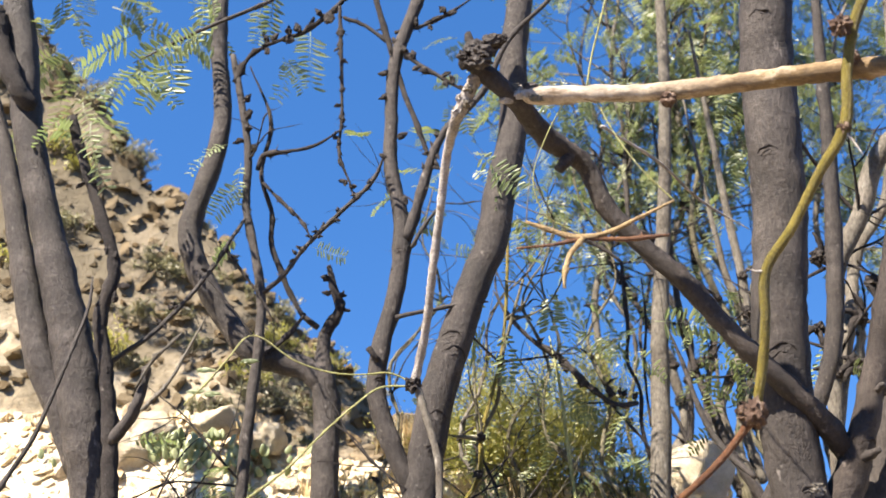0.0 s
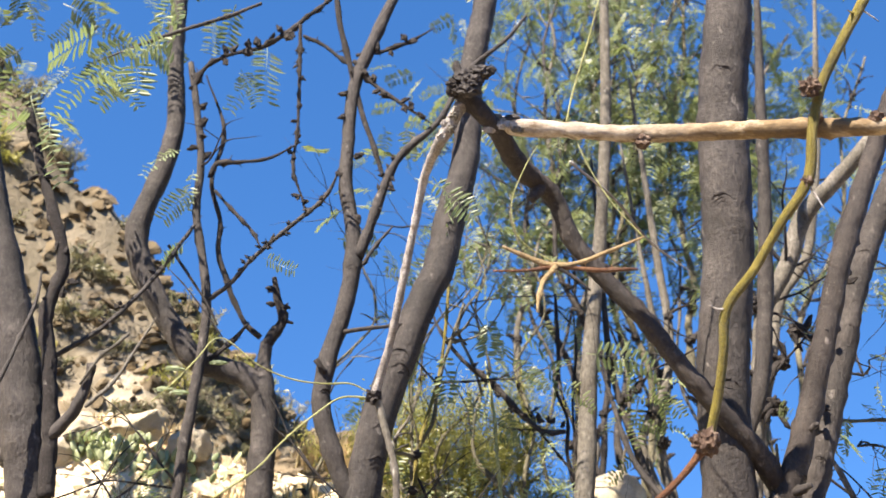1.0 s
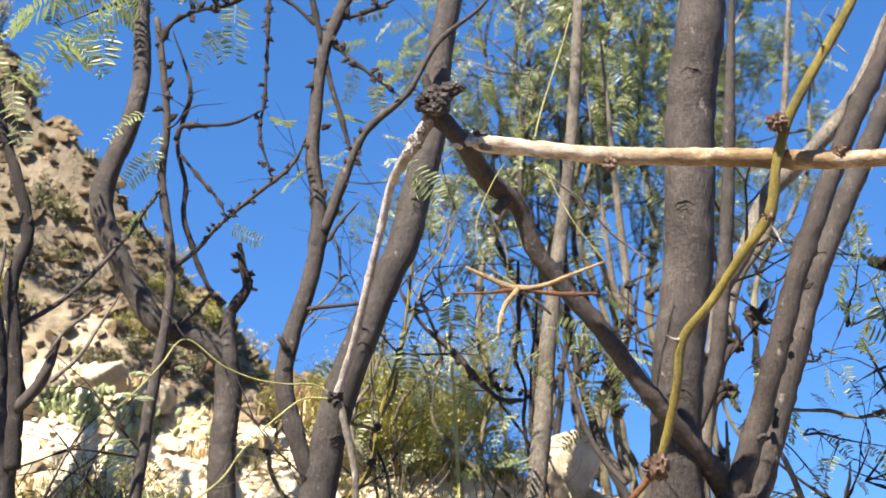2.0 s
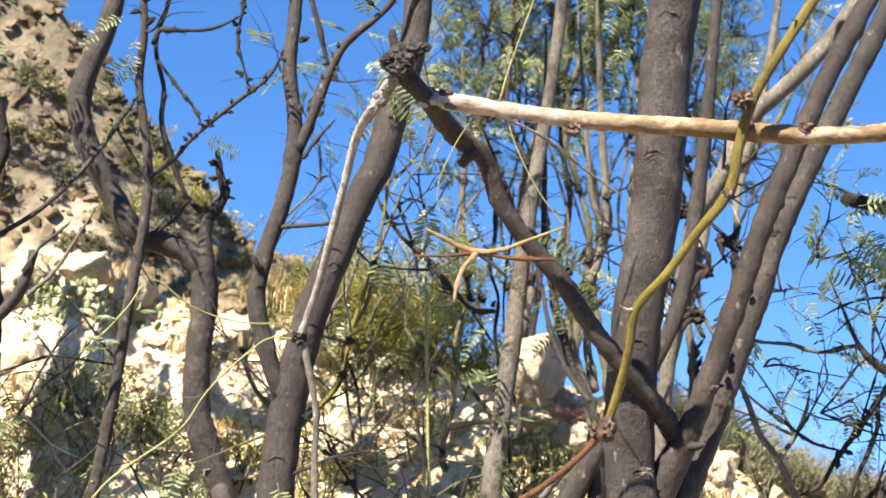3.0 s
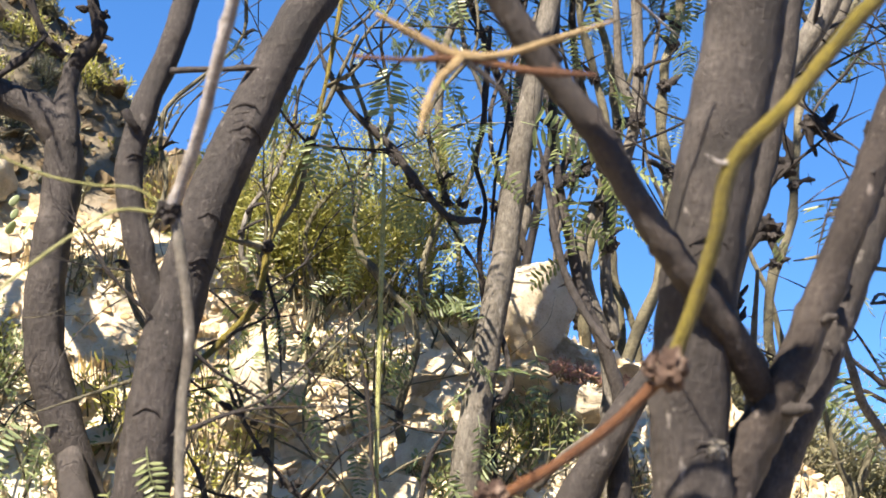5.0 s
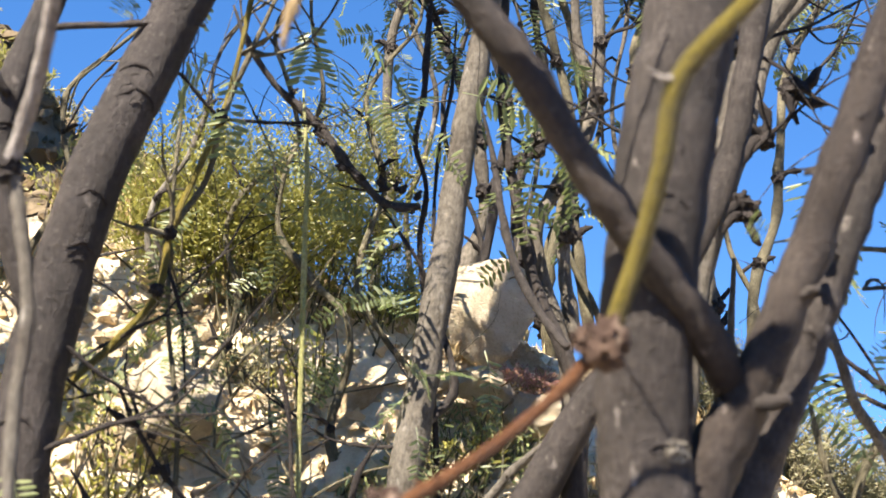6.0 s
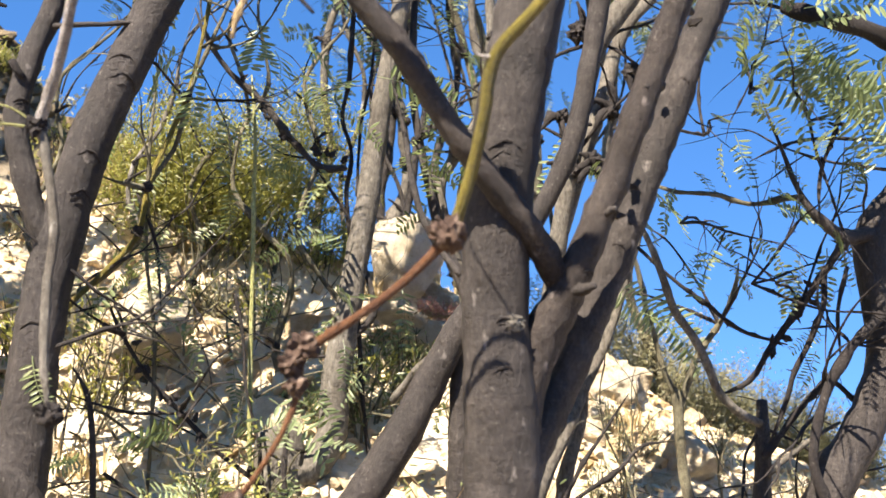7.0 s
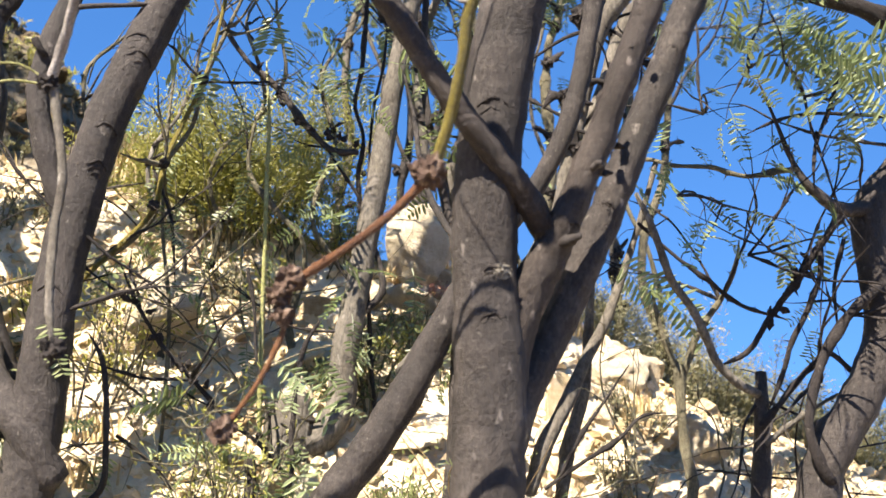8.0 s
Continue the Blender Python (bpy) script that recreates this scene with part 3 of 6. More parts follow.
limb_right = stem(big, "limb", BARK, onward([(0.715, 2.630, 1.660, 0.0360), (0.745, 2.645, 1.790, 0.0360), (0.788, 2.665, 1.890, 0.0345), (0.832, 2.678, 1.980, 0.0338), (0.874, 2.680, 2.072, 0.0335), (0.909, 2.680, 2.161, 0.0330), (0.949, 2.680, 2.262, 0.0322), (0.996, 2.680, 2.389, 0.0315), (1.036, 2.680, 2.492, 0.0308), (1.080, 2.680, 2.618, 0.0300), (1.118, 2.680, 2.708, 0.0295), (1.280, 2.670, 3.027, 0.0275), (1.382, 2.670, 3.222, 0.0260)], 0.8), 16, 0.015, 0.05, 7, 0.14)
cross = stem(big, "branch", BROWN_AND_SHADED_BARK, [(0.069, 2.197, 2.902, 0.0129), (0.093, 2.205, 2.874, 0.0198), (0.149, 2.228, 2.825, 0.0190), (0.226, 2.338, 2.781, 0.0230), (0.306, 2.392, 2.736, 0.0212), (0.342, 2.418, 2.655, 0.0202), (0.416, 2.437, 2.560, 0.0196), (0.487, 2.450, 2.488, 0.0203), (0.582, 2.476, 2.367, 0.0210), (0.764, 2.565, 2.189, 0.0249), (0.812, 2.612, 2.135, 0.0262)], 14, 0.012, 0.05, 9, 0.13, label="dark crooked diagonal branch")
stem(cross, "spur", BROWN_AND_SHADED_BARK, [(0.288, 2.373, 2.769, 0.0139), (0.269, 2.366, 2.740, 0.0138), (0.249, 2.360, 2.714, 0.0115)], 10, 0.006, 0.1)
stem(cross, "spur", DARK_BARK, [(0.437, 2.444, 2.575, 0.0070), (0.414, 2.431, 2.591, 0.0069), (0.394, 2.424, 2.584, 0.0070)], 8, 0.006, 0.1)
stem(cross, "spur", DARK_BARK, [(0.489, 2.476, 2.487, 0.0087), (0.500, 2.468, 2.511, 0.0081)], 8, 0.006, 0.12)
knob = stem(cross, "knob", DARK_BARK, [(0.058, 2.190, 2.876, 0.0130), (0.090, 2.194, 2.891, 0.0209), (0.118, 2.175, 2.901, 0.0148), (0.145, 2.160, 2.909, 0.0099)], 12, 0.005, 0.16, 6, 0.3, label="rough dark broken knuckle")
stem(cross, "spur", DARK_BARK, [(0.089, 2.197, 2.891, 0.0120), (0.080, 2.197, 2.930, 0.0100), (0.076, 2.197, 2.951, 0.0065)], 8, 0.006, 0.15)
for k, p in enumerate([(0.065, 2.167, 2.878), (0.082, 2.160, 2.891), (0.101, 2.152, 2.875), (0.077, 2.167, 2.861), (0.120, 2.152, 2.900), (0.095, 2.160, 2.859), (0.138, 2.152, 2.903)]):
    lump(cross, "bark_flake", (DARK_BARK, BARK, BARK)[k % 3], p, 0.0085 + 0.002 * (k % 3), 40 + k, squash=(1.3, 0.8, 0.9), spikes=0.28)
for k, p in enumerate([(0.159, 2.228, 2.836), (0.174, 2.220, 2.814), (0.193, 2.220, 2.831), (0.207, 2.220, 2.804), (0.149, 2.228, 2.809)]):
    lump(cross, "bark_flake", (PALE_BARK, WHITE_BARK, BARK)[k % 3], p, 0.008, 47 + k, squash=(1.5, 0.7, 0.8), spikes=0.3)
pale = stem(big, "branch", BLEACHED, onward([(0.131, 2.243, 2.837, 0.0057), (0.153, 2.243, 2.835, 0.0132), (0.192, 2.235, 2.821, 0.0201), (0.227, 2.228, 2.812, 0.0200), (0.300, 2.212, 2.801, 0.0164), (0.404, 2.197, 2.787, 0.0174), (0.493, 2.175, 2.777, 0.0183), (0.658, 2.130, 2.763, 0.0187), (0.820, 2.085, 2.747, 0.0196), (0.926, 2.059, 2.740, 0.0184), (1.098, 2.024, 2.758, 0.0180)], 0.35), 14, 0.01, 0.06, 12, 0.14, label="sun-bleached horizontal branch with tan peeled bark")
for k, (x, y, z) in enumerate([(0.901, 2.053, 2.753), (0.454, 2.175, 2.756), (0.783, 2.070, 2.760)]):
    lump(pale, "bud", BUD, (x, y, z), 0.011, 30 + k, spikes=0.3)
white = stem(big, "branch", WHITE_BARK, [(0.099, 2.205, 2.867, 0.0123), (0.083, 2.220, 2.849, 0.0142), (0.054, 2.250, 2.807, 0.0124), (0.021, 2.360, 2.766, 0.0093), (-0.000, 2.418, 2.669, 0.0087), (-0.024, 2.476, 2.556, 0.0088), (-0.046, 2.547, 2.454, 0.0089), (-0.076, 2.603, 2.355, 0.0098)], 12, 0.01, 0.09, label="bleached white drooping branch")
stem(white, "branch", PALE_BARK, [(-0.076, 2.603, 2.355, 0.0093), (-0.055, 2.600, 2.272, 0.0082), (-0.036, 2.582, 2.170, 0.0077), (-0.037, 2.565, 2.083, 0.0078), (-0.028, 2.547, 1.946, 0.0071), (-0.016, 2.538, 1.883, 0.0084)], 10, 0.01, 0.0765)
for k in range(5):
    lump(white, "bud", PALE_BARK if k % 2 else WHITE_BARK, [(0.079, 2.212, 2.849), (0.072, 2.220, 2.833), (0.054, 2.235, 2.823), (0.065, 2.235, 2.808), (0.044, 2.243, 2.796)][k], 0.007, 50 + k, spikes=0.4)
lump(white, "node", DARK_BARK, (-0.079, 2.600, 2.348), 0.011, 61, spikes=0.45)
lump(white, "node", DARK_BARK, (-0.015, 2.534, 1.880), 0.013, 62, spikes=0.45)
stem(white, "tendril", TENDRIL, [(-0.078, 2.600, 2.350, 0.0019), (-0.133, 2.600, 2.378, 0.0018), (-0.177, 2.600, 2.377, 0.0018), (-0.250, 2.600, 2.385, 0.0018), (-0.322, 2.582, 2.408, 0.0018), (-0.410, 2.547, 2.461, 0.0018), (-0.457, 2.485, 2.385, 0.0018), (-0.496, 2.476, 2.335, 0.0017), (-0.538, 2.468, 2.291, 0.0012)], 6, 0.012, 0.05, 6, 0.6)
stem(white, "tendril", DARK_BARK, [(-0.404, 2.494, 2.443, 0.0018), (-0.446, 2.494, 2.504, 0.0016), (-0.492, 2.494, 2.564, 0.0013), (-0.530, 2.503, 2.608, 0.0010)], 5, 0.012, 0.05, 4, 0.6)
stem(white, "tendril", TENDRIL, [(-0.078, 2.600, 2.344, 0.0023), (-0.148, 2.591, 2.343, 0.0022), (-0.203, 2.565, 2.299, 0.0021), (-0.274, 2.512, 2.219, 0.0020), (-0.321, 2.405, 2.133, 0.0023), (-0.467, 2.366, 2.012, 0.0026), (-0.545, 2.250, 1.844, 0.0028)], 6, 0.012, 0.05, 7, 0.5)
for k in range(4):
    lump(white, "leaflet", LEAF, [(-0.497, 2.476, 2.365), (-0.514, 2.476, 2.321), (-0.409, 2.485, 2.382), (-0.485, 2.476, 2.314)][k], 0.009, 70 + k, squash=(1.4, 0.3, 0.4))

# the olive shoot that hangs in front of it
shoot = stem(big, "shoot", GREEN_BARK, topped([(0.889, 1.970, 2.991, 0.0108), (0.831, 1.990, 2.895, 0.0106), (0.783, 2.020, 2.803, 0.0104), (0.762, 2.040, 2.727, 0.0104), (0.743, 2.070, 2.612, 0.0112), (0.697, 2.100, 2.547, 0.0092), (0.643, 2.150, 2.461, 0.0092), (0.589, 2.190, 2.389, 0.0100), (0.582, 2.220, 2.310, 0.0093), (0.573, 2.260, 2.232, 0.0093), (0.555, 2.290, 2.157, 0.0095)], 1.0), 10, 0.012, 0.04, 4, 0.12, label="olive-green young shoot")
stem(big, "shoot", ORANGE_BARK, [(0.552, 2.290, 2.150, 0.0092), (0.491, 2.310, 2.082, 0.0066), (0.420, 2.330, 2.024, 0.0066), (0.351, 2.360, 1.977, 0.0078)], 8, 0.012, 0.05, 3, 0.3, label="rust-brown end of the shoot")
stem(big, "shoot", ORANGE_BARK, [(0.351, 2.360, 1.977, 0.0060), (0.345, 2.370, 1.905, 0.0044), (0.315, 2.385, 1.830, 0.0042), (0.270, 2.400, 1.760, 0.0042)], 8, 0.012, 0.05, 3, 0.3)
stem(shoot, "thorn", WHITE_BARK, [(0.743, 2.068, 2.606, 0.0031), (0.757, 2.066, 2.575, 0.0022), (0.765, 2.064, 2.553, 0.0009)], 6, 0.006, 0.0)
stem(shoot, "thorn", WHITE_BARK, [(0.589, 2.188, 2.391, 0.0042), (0.570, 2.186, 2.389, 0.0028), (0.554, 2.184, 2.397, 0.0009)], 6, 0.006, 0.0)
stem(shoot, "thorn", WHITE_BARK, [(0.872, 1.975, 2.962, 0.0027), (0.890, 1.974, 2.946, 0.0018), (0.906, 1.973, 2.930, 0.0009)], 6, 0.006, 0.0)
for k, (p, s) in enumerate([((0.752, 2.005, 2.790), 0.0135), ((0.742, 2.066, 2.612), 0.008), ((0.551, 2.282, 2.148), 0.017), ((0.532, 2.284, 2.154), 0.010), ((0.352, 2.350, 1.984), 0.015), ((0.336, 2.352, 1.958), 0.013), ((0.345, 2.356, 1.930), 0.012), ((0.266, 2.402, 1.756), 0.014)]):
    lump(big, "bud", BUD, p, s, 80 + k, "dry clustered brown bud", spikes=0.45)

# the dry twig that dangles from the pale branch by green threads
stem(pale, "hanging_twig", STRAW, [(0.163, 2.250, 2.548, 0.0033), (0.210, 2.250, 2.526, 0.0052), (0.269, 2.243, 2.504, 0.0061), (0.315, 2.235, 2.508, 0.0047), (0.373, 2.228, 2.530, 0.0038), (0.447, 2.220, 2.560, 0.0023)], 7, 0.01, 0.08, 4, 0.4, label="dry straw-coloured twig on a thread")
stem(pale, "hanging_twig", STRAW, [(0.269, 2.243, 2.504, 0.0057), (0.239, 2.235, 2.466, 0.0055), (0.225, 2.228, 2.422, 0.0047), (0.222, 2.228, 2.397, 0.0032)], 7, 0.01, 0.08, 3, 0.5)
stem(pale, "hanging_twig", ORANGE_BARK, [(0.140, 2.243, 2.490, 0.0023), (0.209, 2.243, 2.493, 0.0032), (0.269, 2.243, 2.501, 0.0046), (0.350, 2.235, 2.492, 0.0051), (0.430, 2.228, 2.492, 0.0032)], 7, 0.01, 0.08, 4, 0.4)
stem(pale, "hanging_twig", DARK_BARK, [(0.269, 2.243, 2.501, 0.0038), (0.305, 2.243, 2.478, 0.0033), (0.334, 2.243, 2.451, 0.0023)], 6, 0.01, 0.08, 2, 0.5)
stem(pale, "thread", TENDRIL, [(0.305, 2.205, 2.816, 0.0023), (0.316, 2.197, 2.864, 0.0023), (0.339, 2.190, 2.938, 0.0023), (0.362, 2.175, 3.009, 0.0023), (0.386, 2.160, 3.094, 0.0019)], 5, 0.012)
stem(pale, "thread", TENDRIL, [(0.269, 2.243, 2.507, 0.0019), (0.196, 2.243, 2.566, 0.0014), (0.183, 2.235, 2.617, 0.0014), (0.215, 2.235, 2.720, 0.0014), (0.259, 2.228, 2.795, 0.0014)], 5, 0.012)
stem(pale, "thread", TENDRIL, [(0.447, 2.220, 2.560, 0.0019), (0.393, 2.220, 2.631, 0.0015), (0.342, 2.212, 2.723, 0.0015), (0.315, 2.205, 2.797, 0.0015)], 5, 0.012)
stem(big, "twig", WHITE_BARK, [(0.355, 2.418, 2.841, 0.0031), (0.494, 2.582, 2.834, 0.0038), (0.645, 2.787, 2.807, 0.0034), (0.745, 2.850, 2.771, 0.0030)], 6, 0.012, 0.06, 4, 0.5)
for k, p in enumerate([(0.690, 2.338, 3.095), (0.634, 2.338, 2.763), (0.653, 2.338, 2.315), (0.705, 2.338, 2.050), (0.672, 2.338, 1.975)]):
    scar(trunk, p, (0.022, 0.019, 0.03, 0.016, 0.017)[k], 90 + k)
lump(big, "knot", PALE_BARK, (0.712, 2.546, 2.062), 0.0095, 98, squash=(1.2, 0.5, 1.0), spikes=0.4)
for k, p in enumerate([(0.979, 2.538, 2.489), (0.905, 2.538, 2.257), (0.847, 2.538, 2.137), (1.012, 2.538, 2.701)]):
    scar(limb_left, p, 0.0125, 110 + k)
for k, p in enumerate([(1.047, 2.610, 2.546), (1.113, 2.610, 2.743), (0.914, 2.582, 2.234)]):
    scar(limb_right, p, 0.0125, 120 + k)
for pts in ([(0.961, 2.520, 2.483, 0.0084), (0.940, 2.510, 2.486, 0.0072), (0.922, 2.500, 2.473, 0.0047)], [(0.860, 2.560, 2.251, 0.0090), (0.870, 2.525, 2.258, 0.0071), (0.873, 2.510, 2.260, 0.0049)],
            [(0.820, 2.570, 2.125, 0.0112), (0.832, 2.540, 2.124, 0.0094), (0.842, 2.520, 2.128, 0.0060)], [(1.030, 2.560, 2.640, 0.0075), (1.010, 2.545, 2.646, 0.0060), (0.998, 2.540, 2.640, 0.0037)]):
    stem(big, "spur", BARK, pts, 10, 0.006, 0.1)


# ---- the leaning two-stemmed tree ----
lean = thing("mesquite_tree", (-0.17, 3.12, 0), "leaning grey-brown mesquite with two stems joined low", "tree", "mesquite thicket")
lean_trunk = stem(lean, "trunk", BARK, rooted(topped([(0.293, 3.083, 3.772, 0.0346), (0.233, 3.091, 3.474, 0.0378), (0.210, 3.100, 3.212, 0.0396), (0.162, 3.100, 3.034, 0.0422), (0.127, 3.100, 2.888, 0.0433), (0.069, 3.100, 2.758, 0.0430), (0.013, 3.100, 2.615, 0.0441), (-0.041, 3.100, 2.459, 0.0450), (-0.085, 3.108, 2.261, 0.0474), (-0.109, 3.108, 2.086, 0.0482), (-0.121, 3.116, 1.857, 0.0526)], 1.0), -0.17, 3.12), 16, 0.02, 0.03, 3, 0.05)
left_stem = stem(lean, "limb", BARK, [(0.034, 3.066, 3.790, 0.0143), (-0.002, 3.066, 3.711, 0.0156), (-0.047, 3.066, 3.595, 0.0174), (-0.102, 3.074, 3.441, 0.0185), (-0.121, 3.083, 3.253, 0.0175), (-0.127, 3.083, 3.122, 0.0199), (-0.109, 3.083, 2.995, 0.0198), (-0.108, 3.083, 2.885, 0.0234), (-0.142, 3.091, 2.714, 0.0232), (-0.175, 3.091, 2.604, 0.0245), (-0.188, 3.091, 2.497, 0.0250), (-0.165, 3.091, 2.385, 0.0243), (-0.132, 3.100, 2.289, 0.0230), (-0.098, 3.108, 2.200, 0.0193)], 12, 0.02, 0.05, 8, 0.15)
stem(lean, "limb", BARK, [(-0.095, 3.074, 2.900, 0.0171), (-0.063, 3.066, 2.986, 0.0132), (-0.029, 3.057, 3.089, 0.0132), (0.012, 3.049, 3.185, 0.0113), (0.129, 3.031, 3.303, 0.0087), (0.222, 3.014, 3.469, 0.0076), (0.335, 2.980, 3.561, 0.0057), (0.390, 2.980, 3.636, 0.0051)], 9, 0.02, 0.06, 9, 0.3)
stem(lean, "twig", DARK_BARK, [(-0.017, 3.066, 3.121, 0.0074), (-0.048, 3.066, 3.232, 0.0081), (-0.078, 3.074, 3.338, 0.0076), (-0.114, 3.066, 3.499, 0.0078), (-0.146, 3.066, 3.658, 0.0092), (-0.158, 3.066, 3.757, 0.0093)], 7, 0.02, 0.08, 6, 0.5)
stem(lean, "twig", DARK_BARK, [(-0.105, 3.066, 3.520, 0.0065), (-0.046, 3.049, 3.432, 0.0064), (0.034, 3.031, 3.355, 0.0051), (0.111, 3.014, 3.286, 0.0038)], 6, 0.015, 0.1, 6, 0.7)
stem(lean, "twig", DARK_BARK, [(-0.098, 3.066, 3.540, 0.0058), (-0.000, 3.066, 3.565, 0.0052), (0.067, 3.066, 3.600, 0.0046), (0.134, 3.066, 3.646, 0.0039)], 6, 0.015, 0.1, 7, 0.7)
stem(lean, "twig", BARK, [(-0.137, 3.083, 2.688, 0.0066), (-0.082, 3.066, 2.691, 0.0055), (-0.022, 3.066, 2.698, 0.0049), (0.046, 3.074, 2.712, 0.0049), (0.108, 3.083, 2.716, 0.0055)], 7, 0.015, 0.08, 4, 0.5)
stem(lean, "spur", DARK_BARK, [(-0.179, 3.066, 2.570, 0.0083), (-0.192, 3.057, 2.583, 0.0084), (-0.201, 3.057, 2.601, 0.0072)], 7, 0.008, 0.15)
stem(lean, "twig", BARK, [(-0.081, 3.066, 2.875, 0.0054), (-0.046, 3.057, 2.930, 0.0048), (0.001, 3.049, 2.985, 0.0043)], 6, 0.012, 0.1, 4, 0.8)
stem(lean, "limb", BARK, [(-0.275, 3.345, 2.010, 0.0240), (-0.245, 3.230, 1.930, 0.0290), (-0.197, 3.130, 1.858, 0.0331), (-0.138, 3.091, 1.785, 0.0360), (-0.081, 3.108, 1.689, 0.0402)], 12, 0.02, 0.06, 2, 0.08)
for k, p in enumerate([(0.014, 2.980, 2.623), (-0.119, 2.980, 2.060), (0.043, 2.980, 2.562), (0.001, 2.980, 2.322), (-0.009, 2.980, 2.402)]):
    scar(lean_trunk, p, (0.034, 0.029, 0.041, 0.024, 0.024)[k], 130 + k, k != 4)
for k, p in enumerate([(-0.141, 2.980, 2.522), (-0.109, 2.980, 2.861)]):
    scar(left_stem, p, 0.017, 140 + k)


# ---- the S-bent tree with a stump fork ----
bent = thing("mesquite_tree", (-0.28, 3.34, 0), "grey mesquite with a strongly bent limb and short dead fork", "tree", "mesquite thicket")
stem(bent, "trunk", BARK, rooted([(-0.339, 3.332, 2.751, 0.0166), (-0.346, 3.332, 2.693, 0.0194), (-0.348, 3.332, 2.629, 0.0333), (-0.337, 3.332, 2.540, 0.0360), (-0.346, 3.332, 2.378, 0.0373), (-0.342, 3.332, 2.203, 0.0392), (-0.294, 3.336, 2.057, 0.0392), (-0.248, 3.336, 1.945, 0.0359), (-0.213, 3.340, 1.840, 0.0344)], -0.28, 3.34), 14, 0.02, 0.035, 2, 0.06)
stem(bent, "limb", BARK, onward([(-0.340, 3.332, 2.588, 0.0332), (-0.387, 3.328, 2.646, 0.0332), (-0.455, 3.320, 2.668, 0.0331), (-0.533, 3.311, 2.696, 0.0329), (-0.592, 3.307, 2.773, 0.0329), (-0.647, 3.302, 2.867, 0.0329), (-0.696, 3.302, 2.969, 0.0337), (-0.715, 3.302, 3.074, 0.0330), (-0.690, 3.302, 3.176, 0.0317), (-0.668, 3.302, 3.236, 0.0305), (-0.628, 3.302, 3.417, 0.0270), (-0.641, 3.307, 3.675, 0.0256), (-0.639, 3.307, 3.905, 0.0247)], 0.8), 14, 0.02, 0.035, 2, 0.06)
stem(bent, "fork", DARK_BARK, [(-0.344, 3.332, 2.734, 0.0166), (-0.323, 3.328, 2.771, 0.0152), (-0.296, 3.324, 2.815, 0.0139), (-0.308, 3.320, 2.866, 0.0105), (-0.317, 3.320, 2.906, 0.0091), (-0.322, 3.320, 2.947, 0.0071)], 8, 0.015, 0.12, 5, 0.4, label="short dead dark stub")
stem(bent, "fork", DARK_BARK, [(-0.296, 3.324, 2.815, 0.0078), (-0.267, 3.320, 2.808, 0.0039)], 6, 0.015, 0.12)
stem(bent, "twig", DARK_BARK, [(-0.357, 3.320, 2.764, 0.0090), (-0.394, 3.320, 2.798, 0.0071), (-0.425, 3.320, 2.851, 0.0077), (-0.456, 3.316, 2.930, 0.0078), (-0.484, 3.311, 3.019, 0.0078), (-0.482, 3.307, 3.117, 0.0071), (-0.512, 3.307, 3.232, 0.0065), (-0.482, 3.298, 3.406, 0.0060), (-0.543, 3.289, 3.600, 0.0055)], 7, 0.02, 0.1, 7, 0.4)
stem(bent, "twig", DARK_BARK, [(-0.491, 3.276, 2.683, 0.0044), (-0.440, 3.284, 2.728, 0.0051), (-0.390, 3.298, 2.798, 0.0057)], 6, 0.02, 0.1, 5, 0.8)

# ---- the slender tree beside it ----
thin = thing("mesquite_tree", (-0.83, 3.28, 0), "slender dark mesquite stem with knobbly twigs and mint leaves", "tree", "mesquite thicket")
stem(thin, "trunk", BARK, rooted([(-0.586, 3.240, 3.612, 0.0082), (-0.565, 3.240, 3.483, 0.0108), (-0.540, 3.244, 3.263, 0.0105), (-0.546, 3.249, 3.111, 0.0116), (-0.520, 3.249, 2.966, 0.0122), (-0.504, 3.253, 2.839, 0.0135), (-0.508, 3.253, 2.726, 0.0141), (-0.524, 3.253, 2.583, 0.0148), (-0.543, 3.258, 2.441, 0.0154), (-0.558, 3.258, 2.269, 0.0159), (-0.581, 3.262, 2.103, 0.0171), (-0.600, 3.267, 1.978, 0.0182), (-0.625, 3.276, 1.822, 0.0185)], -0.83, 3.28), 10, 0.02, 0.07, 12, 0.22)
stem(thin, "branch", DARK_BARK, [(-0.579, 3.240, 3.517, 0.0094), (-0.538, 3.232, 3.595, 0.0061), (-0.484, 3.224, 3.628, 0.0061), (-0.368, 3.209, 3.659, 0.0061), (-0.290, 3.193, 3.710, 0.0074), (-0.221, 3.186, 3.773, 0.0068), (-0.125, 3.178, 3.857, 0.0061)], 7, 0.012, 0.12, 16, 0.8)
stem(thin, "twig", DARK_BARK, [(-0.261, 3.186, 3.724, 0.0061), (-0.261, 3.186, 3.623, 0.0060), (-0.261, 3.186, 3.498, 0.0053), (-0.264, 3.186, 3.349, 0.0045), (-0.272, 3.186, 3.213, 0.0038), (-0.247, 3.186, 3.134, 0.0025), (-0.235, 3.186, 3.074, 0.0018)], 6, 0.01, 0.12, 16, 1.0)
stem(thin, "twig", DARK_BARK, [(-0.251, 3.186, 3.684, 0.0054), (-0.189, 3.178, 3.646, 0.0053), (-0.131, 3.162, 3.583, 0.0053), (-0.098, 3.147, 3.551, 0.0047)], 6, 0.01, 0.1, 6, 0.6)
